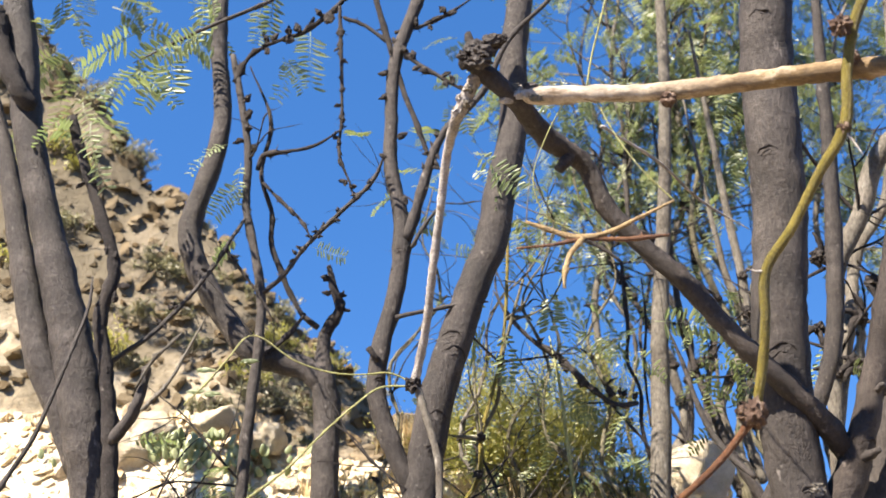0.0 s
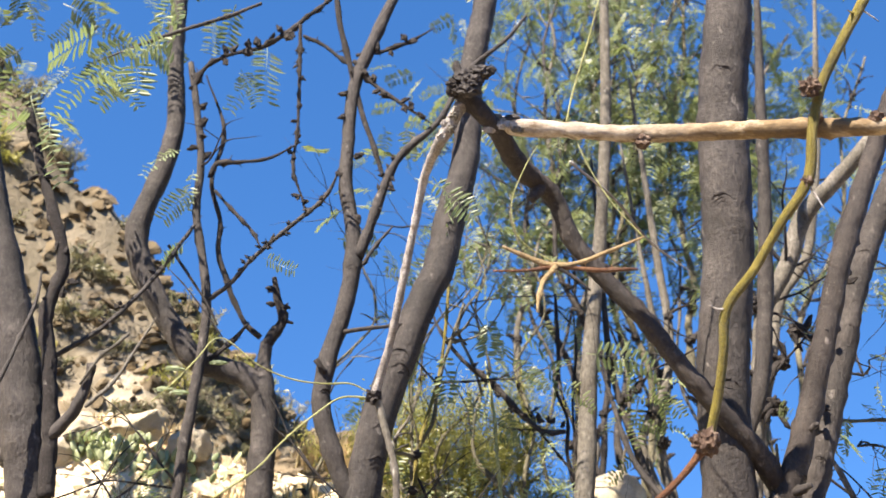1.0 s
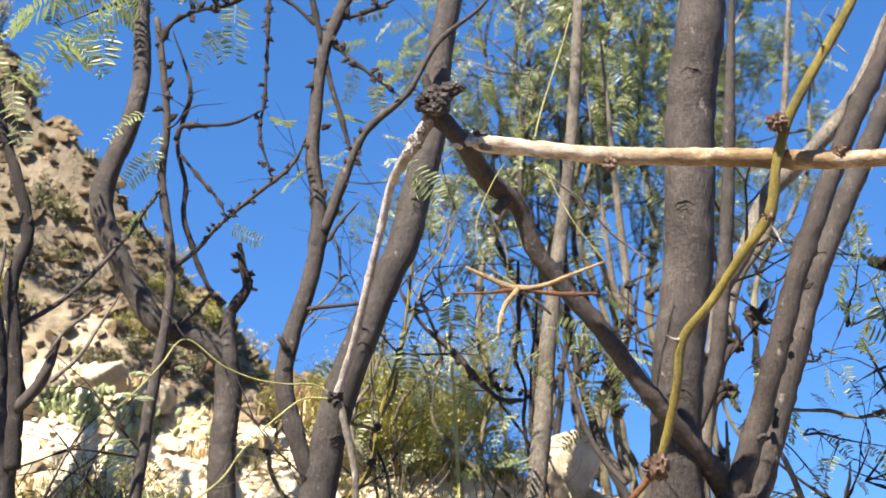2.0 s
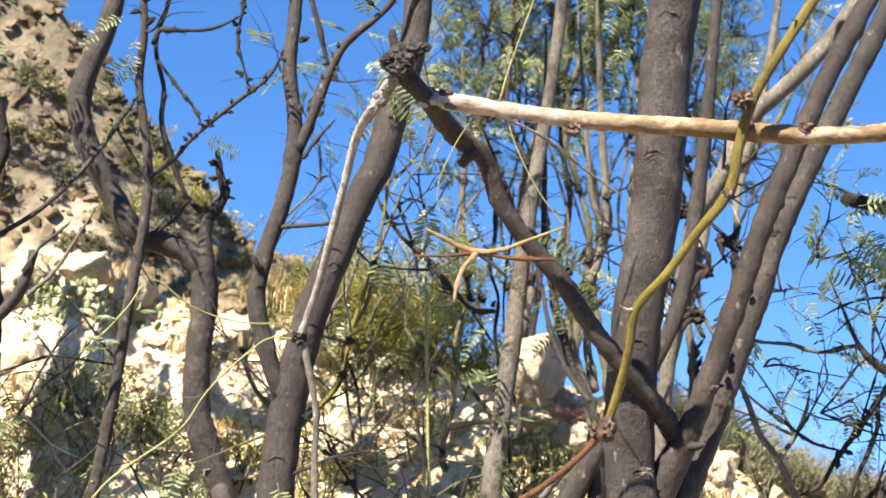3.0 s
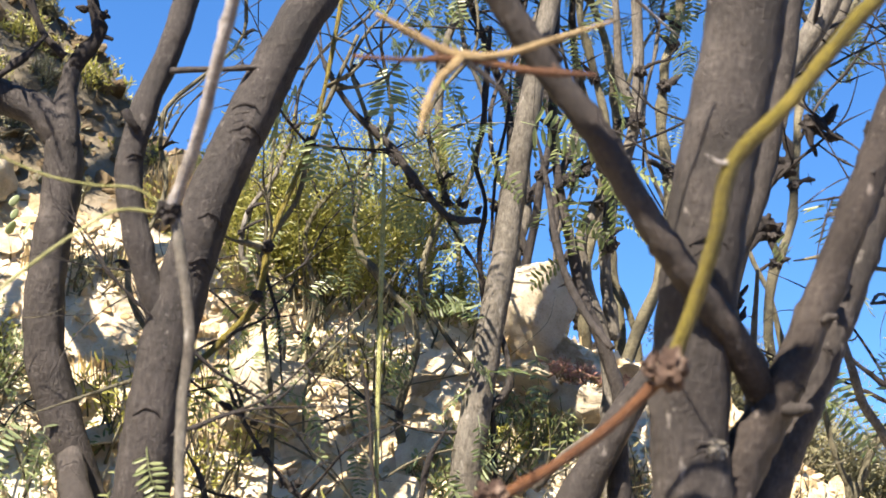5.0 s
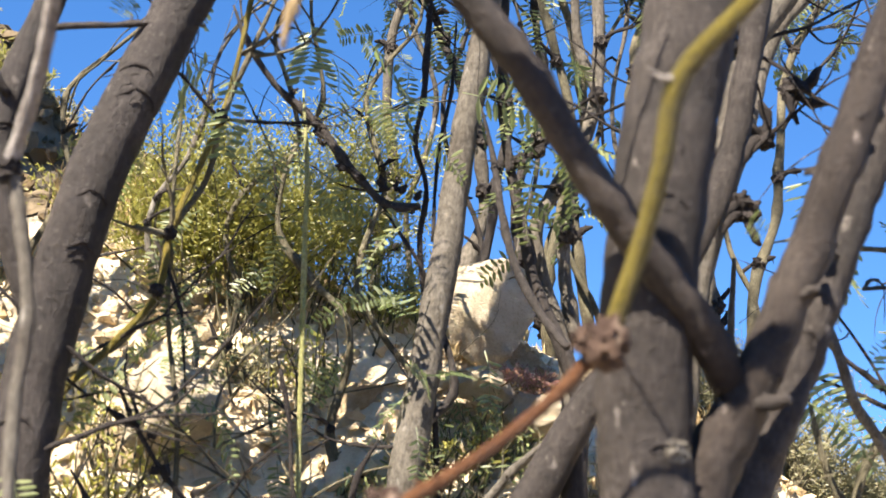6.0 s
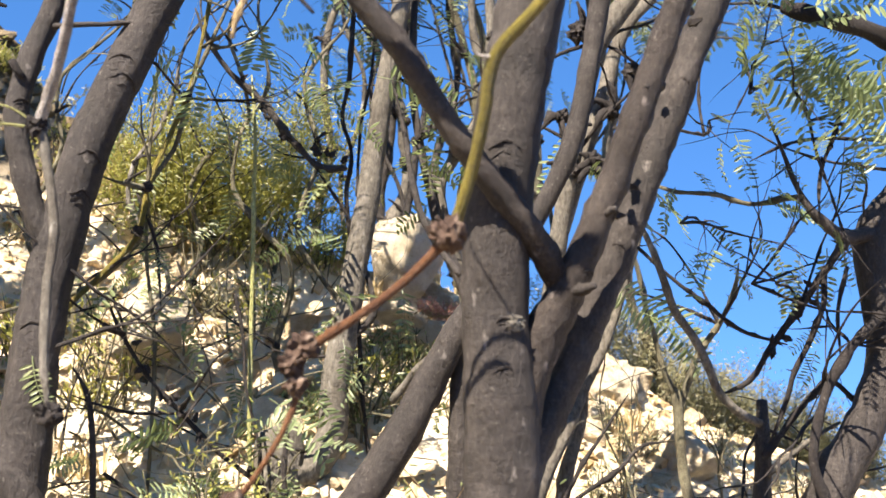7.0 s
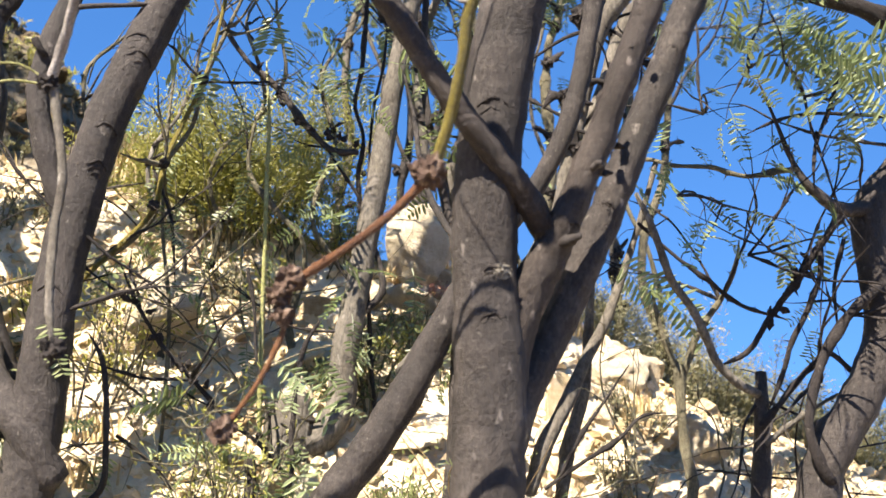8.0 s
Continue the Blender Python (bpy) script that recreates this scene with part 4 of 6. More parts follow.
stem(thin, "branch", DARK_BARK, [(-0.513, 3.244, 3.226, 0.0077), (-0.499, 3.240, 3.267, 0.0077), (-0.446, 3.224, 3.266, 0.0058), (-0.349, 3.209, 3.272, 0.0052), (-0.253, 3.193, 3.321, 0.0045)], 7, 0.012, 0.1, 6, 0.5)
stem(thin, "branch", BARK, [(-0.501, 3.249, 2.846, 0.0088), (-0.446, 3.240, 2.887, 0.0056), (-0.378, 3.224, 2.966, 0.0056), (-0.273, 3.201, 3.058, 0.0063), (-0.176, 3.178, 3.145, 0.0057), (-0.137, 3.147, 3.223, 0.0050)], 7, 0.012, 0.1, 12, 0.6)
stem(thin, "twig", DARK_BARK, [(-0.495, 3.224, 3.173, 0.0050), (-0.431, 3.209, 3.091, 0.0044), (-0.380, 3.193, 3.025, 0.0038), (-0.353, 3.178, 2.959, 0.0031)], 6, 0.012, 0.1, 8, 0.8)
stem(thin, "branch", BARK, [(-0.531, 3.249, 3.104, 0.0051), (-0.582, 3.224, 3.004, 0.0056), (-0.634, 3.209, 2.909, 0.0062), (-0.688, 3.193, 2.827, 0.0067), (-0.768, 3.178, 2.732, 0.0066), (-0.879, 3.162, 2.644, 0.0077)], 7, 0.015, 0.08, 8, 0.4)
stem(thin, "twig", DARK_BARK, [(-0.614, 3.224, 2.999, 0.0044), (-0.551, 3.224, 2.903, 0.0038), (-0.498, 3.224, 2.818, 0.0031), (-0.469, 3.224, 2.760, 0.0031)], 6, 0.015, 0.1, 5, 0.6)

# ---- the heavy leaning trunk at the edge ----
heavy = thing("mesquite_tree", (-0.90, 3.21, 0), "thick grey mesquite trunk with two stems and dark side branches", "tree", "mesquite thicket")
heavy_trunk = stem(heavy, "trunk", BARK, rooted(topped([(-1.199, 3.116, 3.766, 0.0410), (-1.170, 3.116, 3.590, 0.0438), (-1.146, 3.123, 3.387, 0.0429), (-1.104, 3.131, 3.173, 0.0426), (-1.062, 3.139, 3.003, 0.0440), (-1.011, 3.147, 2.805, 0.0526), (-0.967, 3.154, 2.617, 0.0580), (-0.938, 3.154, 2.463, 0.0596), (-0.910, 3.162, 2.282, 0.0535)], 1.0), -0.90, 3.21), 16, 0.02, 0.03, 3, 0.05)
stem(heavy, "limb", BARK, [(-1.276, 3.162, 3.512, 0.0196), (-1.212, 3.162, 3.286, 0.0243), (-1.159, 3.162, 3.055, 0.0306), (-1.116, 3.162, 2.851, 0.0367), (-1.065, 3.162, 2.656, 0.0399), (-1.001, 3.170, 2.502, 0.0391), (-0.950, 3.170, 2.366, 0.0386)], 14, 0.025, 0.04, 3, 0.1)
stem(heavy, "branch", DARK_BARK, [(-0.858, 3.131, 2.266, 0.0215), (-0.865, 3.123, 2.437, 0.0206), (-0.882, 3.116, 2.614, 0.0188), (-0.899, 3.108, 2.752, 0.0190), (-0.869, 3.100, 2.872, 0.0179), (-0.906, 3.091, 3.025, 0.0156), (-0.960, 3.083, 3.185, 0.0132), (-0.999, 3.074, 3.334, 0.0134)], 10, 0.015, 0.1, 8, 0.2)
stem(heavy, "branch", BARK, [(-0.863, 3.116, 2.413, 0.0159), (-0.816, 3.108, 2.467, 0.0154), (-0.783, 3.100, 2.536, 0.0124), (-0.770, 3.091, 2.597, 0.0112)], 10, 0.015, 0.1, 3, 0.2)
stem(heavy, "branch", DARK_BARK, [(-1.243, 3.066, 3.697, 0.0292), (-1.195, 3.066, 3.521, 0.0286), (-1.148, 3.066, 3.417, 0.0255), (-1.122, 3.091, 3.384, 0.0241)], 10, 0.015, 0.1, 3, 0.2)
stem(heavy, "twig", BARK, [(-1.089, 2.980, 2.264, 0.0058), (-1.012, 2.997, 2.409, 0.0061), (-0.978, 3.014, 2.519, 0.0056), (-0.946, 3.049, 2.656, 0.0046), (-0.919, 3.066, 2.769, 0.0047), (-0.919, 3.083, 2.854, 0.0047)], 7, 0.012, 0.08, 6, 0.5)
stem(heavy, "twig", PALE_BARK, [(-0.774, 3.066, 2.476, 0.0039), (-0.718, 3.066, 2.530, 0.0045), (-0.660, 3.066, 2.630, 0.0040), (-0.614, 3.066, 2.718, 0.0034)], 6, 0.012, 0.1, 6, 0.8)
stem(heavy, "twig", PALE_BARK, [(-0.794, 3.083, 2.541, 0.0040), (-0.748, 3.066, 2.606, 0.0046), (-0.704, 3.066, 2.648, 0.0040), (-0.676, 3.066, 2.677, 0.0024)], 6, 0.012, 0.1, 6, 0.8)
stem(heavy, "twig", BARK, [(-0.813, 2.980, 3.436, 0.0025), (-0.667, 2.980, 3.512, 0.0050), (-0.559, 2.980, 3.560, 0.0056), (-0.466, 2.980, 3.599, 0.0056), (-0.371, 2.980, 3.649, 0.0050)], 7, 0.012, 0.1, 8, 0.5)


# ---- the pale trunk and its partner behind the large tree ----
pair = thing("mesquite_tree", (0.39, 3.40, 0), "pale-barked mesquite with two diverging stems", "tree", "mesquite thicket")
pair_trunk = stem(pair, "trunk", PALE_BARK, rooted(topped([(0.731, 3.368, 3.917, 0.0157), (0.695, 3.376, 3.454, 0.0179), (0.667, 3.384, 3.214, 0.0190), (0.606, 3.396, 2.818, 0.0242), (0.581, 3.400, 2.626, 0.0260), (0.561, 3.400, 2.439, 0.0272), (0.535, 3.400, 2.240, 0.0297), (0.507, 3.400, 2.030, 0.0329), (0.492, 3.400, 1.873, 0.0355)], 1.0), 0.39, 3.40), 12, 0.025, 0.04, 6, 0.12)
stem(pair, "limb", BARK, rooted(topped([(0.985, 2.920, 2.900, 0.0200), (0.963, 2.940, 2.707, 0.0210), (0.920, 2.960, 2.474, 0.0212), (0.869, 2.980, 2.357, 0.0208), (0.780, 3.000, 2.221, 0.0236), (0.717, 3.030, 2.114, 0.0275), (0.660, 3.050, 1.995, 0.0340), (0.604, 3.055, 1.880, 0.0370), (0.545, 3.060, 1.783, 0.0390), (0.470, 3.080, 1.673, 0.0410)], 0.9), 0.40, 3.2), 14, 0.02, 0.05, 5, 0.12)
stem(pair, "branch", BARK, rooted([(0.738, 3.066, 2.140, 0.0150), (0.727, 3.066, 2.108, 0.0187), (0.728, 3.066, 1.989, 0.0212), (0.730, 3.070, 1.866, 0.0218), (0.722, 3.090, 1.650, 0.0225)], 0.70, 3.14), 10, 0.02, 0.05, 3, 0.15)
stem(pair, "branch", PALE_BARK, [(0.620, 3.276, 1.974, 0.0088), (0.669, 3.224, 2.046, 0.0080), (0.706, 3.147, 2.090, 0.0073), (0.748, 3.066, 2.127, 0.0060)], 8, 0.015, 0.08, 4, 0.4)
stem(pair, "branch", BARK, [(0.536, 3.400, 2.119, 0.0110), (0.586, 3.400, 2.178, 0.0084), (0.576, 3.400, 2.250, 0.0065), (0.548, 3.400, 2.322, 0.0052)], 8, 0.02, 0.1, 3, 0.4)
stem(pair, "branch", BARK, [(0.756, 3.240, 2.256, 0.0082), (0.716, 3.284, 2.320, 0.0077), (0.675, 3.320, 2.409, 0.0078), (0.652, 3.340, 2.507, 0.0071), (0.637, 3.360, 2.609, 0.0060), (0.609, 3.360, 2.709, 0.0047)], 8, 0.02, 0.08, 5, 0.3)

# ---- the forked stems between them ----
forked = thing("mesquite_tree", (0.84, 3.47, 0), "slender grey mesquite with pale forked stems and dark knots", "tree", "mesquite thicket")
stem(forked, "trunk", PALE_BARK, rooted(topped([(0.855, 3.480, 3.054, 0.0125), (0.865, 3.480, 2.892, 0.0124), (0.861, 3.480, 2.786, 0.0135), (0.833, 3.480, 2.677, 0.0146), (0.783, 3.480, 2.590, 0.0145), (0.746, 3.480, 2.505, 0.0143), (0.756, 3.480, 2.445, 0.0143), (0.800, 3.480, 2.315, 0.0154), (0.820, 3.480, 2.233, 0.0165)], 0.7), 0.84, 3.47), 11, 0.018, 0.05, 10, 0.25)
stem(forked, "limb", BARK, rooted(topped([(0.664, 3.450, 2.941, 0.0085), (0.664, 3.450, 2.813, 0.0096), (0.666, 3.450, 2.746, 0.0096), (0.685, 3.450, 2.624, 0.0095), (0.715, 3.450, 2.505, 0.0106), (0.742, 3.450, 2.398, 0.0117), (0.796, 3.450, 2.284, 0.0140), (0.832, 3.450, 2.195, 0.0151)], 0.5), 0.86, 3.45), 10, 0.018, 0.06, 9, 0.3)
stem(forked, "limb", PALE_BARK, [(0.838, 3.495, 2.690, 0.0105), (0.819, 3.500, 2.578, 0.0122), (0.808, 3.500, 2.502, 0.0121), (0.813, 3.500, 2.428, 0.0132), (0.835, 3.490, 2.300, 0.0143)], 10, 0.018, 0.06, 6, 0.3)
stem(forked, "limb", PALE_BARK, onward([(0.863, 3.480, 2.795, 0.0098), (0.822, 3.480, 2.892, 0.0099), (0.812, 3.480, 2.996, 0.0087), (0.804, 3.480, 3.075, 0.0075)], 0.5), 9, 0.018, 0.06, 6, 0.35)
stem(forked, "branch", DARK_BARK, [(0.681, 3.445, 2.612, 0.0071), (0.706, 3.430, 2.634, 0.0071), (0.735, 3.430, 2.651, 0.0059), (0.753, 3.430, 2.703, 0.0048), (0.761, 3.430, 2.753, 0.0036)], 7, 0.012, 0.12, 5, 0.5)
for k, (x, z) in enumerate([(0.735, 2.651), (0.702, 2.628), (0.861, 2.786), (0.783, 2.590), (0.666, 2.746), (0.808, 2.502), (0.866, 2.90)]):
    lump(forked, "burl", DARK_BARK, (x, 3.425 if x < 0.75 else 3.468, z), 0.0095 + 0.002 * (k % 3), 190 + k, spikes=0.3)
    for n, q in enumerate(twigs(forked, DARK_BARK, (x, 3.44, z), 1, 0.16, 0.0042, 860 + k, rise=0.7, sub=1)):
        leaves(forked, q, 1 + k % 2, 0.02, SMALL, 1.1, 0.4, 6700 + k * 9 + n)

# ---- the limbs that rise behind the large tree ----
back = thing("mesquite_tree", (0.75, 3.15, 0), "pale-limbed mesquite rising behind a thicker trunk", "tree", "mesquite thicket")
stem(back, "trunk", PALE_BARK, rooted(topped([(1.326, 2.980, 3.208, 0.0206), (1.260, 3.023, 3.142, 0.0245), (1.175, 3.066, 3.059, 0.0261), (1.108, 3.108, 2.903, 0.0247), (1.036, 3.123, 2.787, 0.0231), (0.997, 3.131, 2.620, 0.0205), (0.968, 3.139, 2.442, 0.0203), (0.948, 3.147, 2.282, 0.0201), (0.925, 3.147, 2.095, 0.0222)], 0.8), 0.75, 3.15), 12, 0.025, 0.05, 7, 0.15)
stem(back, "limb", PALE_BARK, onward([(0.951, 3.186, 2.287, 0.0163), (1.014, 3.209, 2.488, 0.0166), (1.076, 3.224, 2.694, 0.0169), (1.136, 3.240, 2.871, 0.0157), (1.228, 3.249, 2.991, 0.0146), (1.285, 3.258, 3.170, 0.0132), (1.327, 3.267, 3.353, 0.0118)], 0.8), 10, 0.025, 0.05, 7, 0.2)
stem(back, "limb", PALE_BARK, onward([(1.158, 3.066, 3.040, 0.0208), (1.253, 3.049, 3.134, 0.0180), (1.348, 3.031, 3.243, 0.0167), (1.432, 3.023, 3.347, 0.0154)], 0.6), 10, 0.025, 0.05, 3, 0.2)

for k, (x, y, z) in enumerate([(0.977, 3.12, 2.48), (1.063, 3.12, 2.624), (1.032, 3.12, 2.496), (0.948, 3.11, 2.599), (1.102, 3.10, 2.709), (0.986, 3.12, 2.80)]):
    lump(back, "burl", DARK_BARK, (x, y, z), 0.011 + 0.003 * (k % 3), 180 + k, spikes=0.35)
    for n in range(3):
        a = 0.5 + 1.1 * n + k
        stem(back, "spur", DARK_BARK, [(x, y, z, 0.008), (x + 0.03 * math.cos(a), y - 0.01, z + 0.03 * math.sin(a), 0.006), (x + 0.065 * math.cos(a + 0.3), y - 0.015, z + 0.065 * math.sin(a + 0.3), 0.003)], 6, 0.012, 0.15, 4, 0.7)

# ---- thicket on the falling side of the slope ----
right = thing("mesquite_tree", (1.59, 3.08, 0), "thick grey mesquite with crooked dark side limbs", "tree", "mesquite thicket")
right_trunk = stem(right, "trunk", BARK, rooted(topped([(1.760, 3.000, 2.560, 0.0370), (1.681, 3.000, 2.446, 0.0382), (1.616, 3.000, 2.357, 0.0403), (1.621, 3.000, 2.226, 0.0387), (1.639, 3.000, 2.108, 0.0421), (1.574, 3.000, 1.932, 0.0438), (1.502, 3.000, 1.815, 0.0456)], 1.0), 1.44, 3.05), 16, 0.02, 0.04, 4, 0.09)
stem(right, "limb", DARK_BARK, [(1.490, 2.960, 1.760, 0.0125), (1.468, 2.950, 1.785, 0.0114), (1.442, 2.950, 1.853, 0.0100), (1.455, 2.950, 1.957, 0.0100), (1.514, 2.950, 2.083, 0.0105), (1.604, 2.955, 2.178, 0.0120)], 9, 0.02, 0.1, 6, 0.25)
stem(right, "limb", BARK, onward([(1.597, 2.980, 2.356, 0.0190), (1.524, 2.954, 2.340, 0.0148), (1.469, 2.935, 2.360, 0.0116), (1.426, 2.921, 2.391, 0.0089), (1.404, 2.915, 2.420, 0.0058)], 0.2), 9, 0.015, 0.08, 5, 0.2)
stem(right, "branch", SAPLING, [(1.410, 2.915, 2.409, 0.0063), (1.372, 2.915, 2.401, 0.0058), (1.300, 2.928, 2.388, 0.0053), (1.232, 2.948, 2.408, 0.0048), (1.168, 2.980, 2.415, 0.0044), (1.105, 3.023, 2.437, 0.0040), (1.055, 3.066, 2.431, 0.0035)], 7, 0.012, 0.1, 12, 0.4)
stem(right, "limb", DARK_BARK, [(1.650, 2.850, 2.707, 0.0233), (1.578, 2.850, 2.746, 0.0221), (1.508, 2.850, 2.769, 0.0198), (1.432, 2.850, 2.777, 0.0157), (1.345, 2.850, 2.795, 0.0115)], 10, 0.02, 0.1, 6, 0.2)
stem(right, "branch", DARK_BARK, [(1.530, 2.954, 2.338, 0.0095), (1.489, 2.980, 2.264, 0.0085), (1.450, 3.014, 2.193, 0.0080), (1.398, 3.049, 2.108, 0.0070), (1.351, 3.066, 2.033, 0.0060), (1.306, 3.083, 2.008, 0.0049)], 7, 0.015, 0.1, 9, 0.4)
stem(right, "twig", DARK_BARK, [(1.489, 2.980, 2.278, 0.0059), (1.486, 2.980, 2.201, 0.0064), (1.466, 2.997, 2.129, 0.0064), (1.434, 3.014, 2.055, 0.0059), (1.414, 3.031, 1.971, 0.0054), (1.393, 3.049, 1.910, 0.0049)], 7, 0.015, 0.08, 6, 0.4, )
stem(right, "twig", DARK_BARK, [(1.542, 2.980, 2.281, 0.0045), (1.518, 2.980, 2.179, 0.0044), (1.522, 2.980, 2.081, 0.0044)], 6, 0.015, 0.08, 4, 0.4)
stem(right, "twig", DARK_BARK, [(1.524, 2.915, 2.687, 0.0040), (1.492, 2.915, 2.566, 0.0045), (1.450, 2.915, 2.447, 0.0038), (1.448, 2.915, 2.371, 0.0033)], 6, 0.015, 0.1, 7, 0.5)
stem(right, "twig", DARK_BARK, [(1.625, 2.915, 2.545, 0.0040), (1.531, 2.915, 2.542, 0.0040), (1.452, 2.915, 2.537, 0.0035), (1.374, 2.915, 2.517, 0.0030), (1.296, 2.915, 2.475, 0.0024)], 6, 0.015, 0.1, 6, 0.6)

stump = thing("mesquite_shrub", (1.27, 3.11, 0), "cut grey mesquite stump with long curved shoots", "shrub", "mesquite thicket")
stem(stump, "trunk", BARK, rooted([(1.398, 3.100, 1.999, 0.0118), (1.399, 3.100, 1.940, 0.0161), (1.402, 3.108, 1.842, 0.0201), (1.397, 3.108, 1.732, 0.0221)], 1.27, 3.11), 10, 0.02, 0.07, 3, 0.15)
stem(stump, "shoot", PALE_BARK, [(1.386, 3.083, 1.947, 0.0095), (1.325, 3.066, 1.972, 0.0094), (1.277, 3.049, 2.011, 0.0095), (1.246, 3.031, 2.066, 0.0094), (1.210, 3.014, 2.116, 0.0088), (1.166, 2.997, 2.160, 0.0082), (1.135, 2.980, 2.221, 0.0083), (1.103, 2.980, 2.299, 0.0063), (1.078, 2.980, 2.346, 0.0049)], 8, 0.015, 0.06, 8, 0.2)
stem(stump, "shoot", DARK_BARK, [(1.387, 3.066, 1.875, 0.0084), (1.435, 3.066, 1.938, 0.0065), (1.496, 3.066, 2.009, 0.0069), (1.537, 3.066, 2.044, 0.0060), (1.602, 3.066, 1.997, 0.0050), (1.653, 3.066, 1.949, 0.0039)], 7, 0.015, 0.1, 6, 0.5)
stem(stump, "shoot", PALE_BARK, [(1.394, 3.066, 1.839, 0.0049), (1.439, 3.066, 1.877, 0.0054), (1.506, 3.066, 1.924, 0.0044), (1.561, 3.066, 1.957, 0.0030)], 6, 0.015, 0.1, 6, 0.5)

green = thing("mesquite_sapling", (1.02, 3.22, 0), "olive-green mesquite sapling with feathery leaves", "shrub", "mesquite thicket")
stem(green, "trunk", SAPLING, rooted([(1.254, 3.224, 2.021, 0.0134), (1.257, 3.224, 1.944, 0.0122), (1.266, 3.224, 1.855, 0.0121), (1.286, 3.224, 1.730, 0.0131)], 1.02, 3.22), 9, 0.02, 0.08, 5, 0.2)
stem(green, "branch", SAPLING, [(1.260, 3.224, 1.983, 0.0088), (1.296, 3.209, 2.100, 0.0072), (1.341, 3.193, 2.172, 0.0062), (1.375, 3.178, 2.258, 0.0052), (1.376, 3.162, 2.308, 0.0041)], 7, 0.015, 0.08, 6, 0.3)
stem(green, "branch", SAPLING, [(1.250, 3.224, 2.008, 0.0072), (1.220, 3.224, 2.072, 0.0062), (1.199, 3.224, 2.148, 0.0052), (1.186, 3.224, 2.200, 0.0042)], 7, 0.015, 0.08, 5, 0.3)
stem(green, "branch", DARK_BARK, [(1.133, 3.147, 2.326, 0.0041), (1.214, 3.147, 2.260, 0.0041), (1.294, 3.147, 2.207, 0.0046), (1.374, 3.147, 2.154, 0.0046), (1.482, 3.147, 2.128, 0.0041)], 6, 0.015, 0.1, 7, 0.6)
stem(green, "branch", PALE_BARK, onward([(0.998, 3.276, 1.708, 0.0164), (1.016, 3.276, 1.834, 0.0159), (1.048, 3.276, 1.963, 0.0144), (1.053, 3.276, 2.042, 0.0123)], 0.4), 9, 0.02, 0.06, 3, 0.2)
stem(green, "branch", PALE_BARK, [(0.905, 3.186, 1.715, 0.0158), (0.941, 3.186, 1.826, 0.0189), (0.993, 3.193, 1.928, 0.0161), (1.035, 3.209, 2.021, 0.0142), (1.078, 3.224, 2.102, 0.0122), (1.112, 3.224, 2.196, 0.0100), (1.146, 3.224, 2.304, 0.0073), (1.200, 3.224, 2.500, 0.0064)], 9, 0.02, 0.06, 6, 0.2)
stem(green, "twig", DARK_BARK, [(0.964, 3.147, 1.753, 0.0039), (1.007, 3.147, 1.838, 0.0044), (1.056, 3.147, 1.915, 0.0040), (1.115, 3.147, 2.004, 0.0030)], 6, 0.015, 0.1, 5, 0.6)
stem(green, "twig", DARK_BARK, [(0.932, 3.147, 1.727, 0.0039), (1.020, 3.147, 1.791, 0.0044), (1.095, 3.147, 1.842, 0.0045), (1.147, 3.147, 1.894, 0.0034), (1.199, 3.147, 1.903, 0.0020)], 6, 0.015, 0.1, 6, 0.6)

# ---- saplings in the middle, in front of the bush ----
mid = thing("mesquite_sapling", (0.19, 3.34, 0), "thin green mesquite saplings with feathery leaves", "shrub", "mesquite thicket")
stem(mid, "stem", SAPLING, onward([(0.218, 3.311, 2.866, 0.0043), (0.181, 3.311, 2.762, 0.0047), (0.138, 3.311, 2.626, 0.0053), (0.121, 3.307, 2.520, 0.0052), (0.061, 3.298, 2.399, 0.0061), (0.054, 3.293, 2.298, 0.0066), (0.013, 3.289, 2.237, 0.0065), (-0.031, 3.276, 2.192, 0.0059)], 0.35), 7, 0.015, 0.07, 7, 0.5)
stem(mid, "stem", TENDRIL, rooted([(0.277, 3.340, 2.706, 0.0037), (0.294, 3.340, 2.553, 0.0047), (0.299, 3.340, 2.403, 0.0053), (0.305, 3.340, 2.255, 0.0052), (0.312, 3.340, 2.060, 0.0051), (0.321, 3.340, 1.857, 0.0051), (0.329, 3.340, 1.696, 0.0049)], 0.25, 3.34), 7, 0.02, 0.07, 9, 0.3)
stem(mid, "stem", SAPLING, [(0.070, 3.340, 2.748, 0.0032), (0.066, 3.340, 2.643, 0.0036), (0.063, 3.340, 2.519, 0.0042), (0.065, 3.340, 2.411, 0.0042), (0.072, 3.340, 2.279, 0.0041), (0.102, 3.340, 2.099, 0.0045), (0.110, 3.340, 1.921, 0.0045), (0.110, 3.340, 1.689, 0.0050)], 6, 0.02, 0.07, 8, 0.4)
stem(mid, "branch", BARK, [(0.138, 3.433, 2.887, 0.0045), (0.170, 3.433, 2.816, 0.0055), (0.238, 3.433, 2.728, 0.0066), (0.310, 3.433, 2.670, 0.0094), (0.383, 3.433, 2.583, 0.0077), (0.462, 3.433, 2.522, 0.0088), (0.512, 3.433, 2.527, 0.0072)], 7, 0.015, 0.1, 12, 0.4)
stem(mid, "branch", DARK_BARK, [(0.419, 3.433, 2.553, 0.0036), (0.471, 3.433, 2.483, 0.0035), (0.519, 3.433, 2.414, 0.0035), (0.562, 3.433, 2.308, 0.0039)], 6, 0.015, 0.1, 6, 0.5)
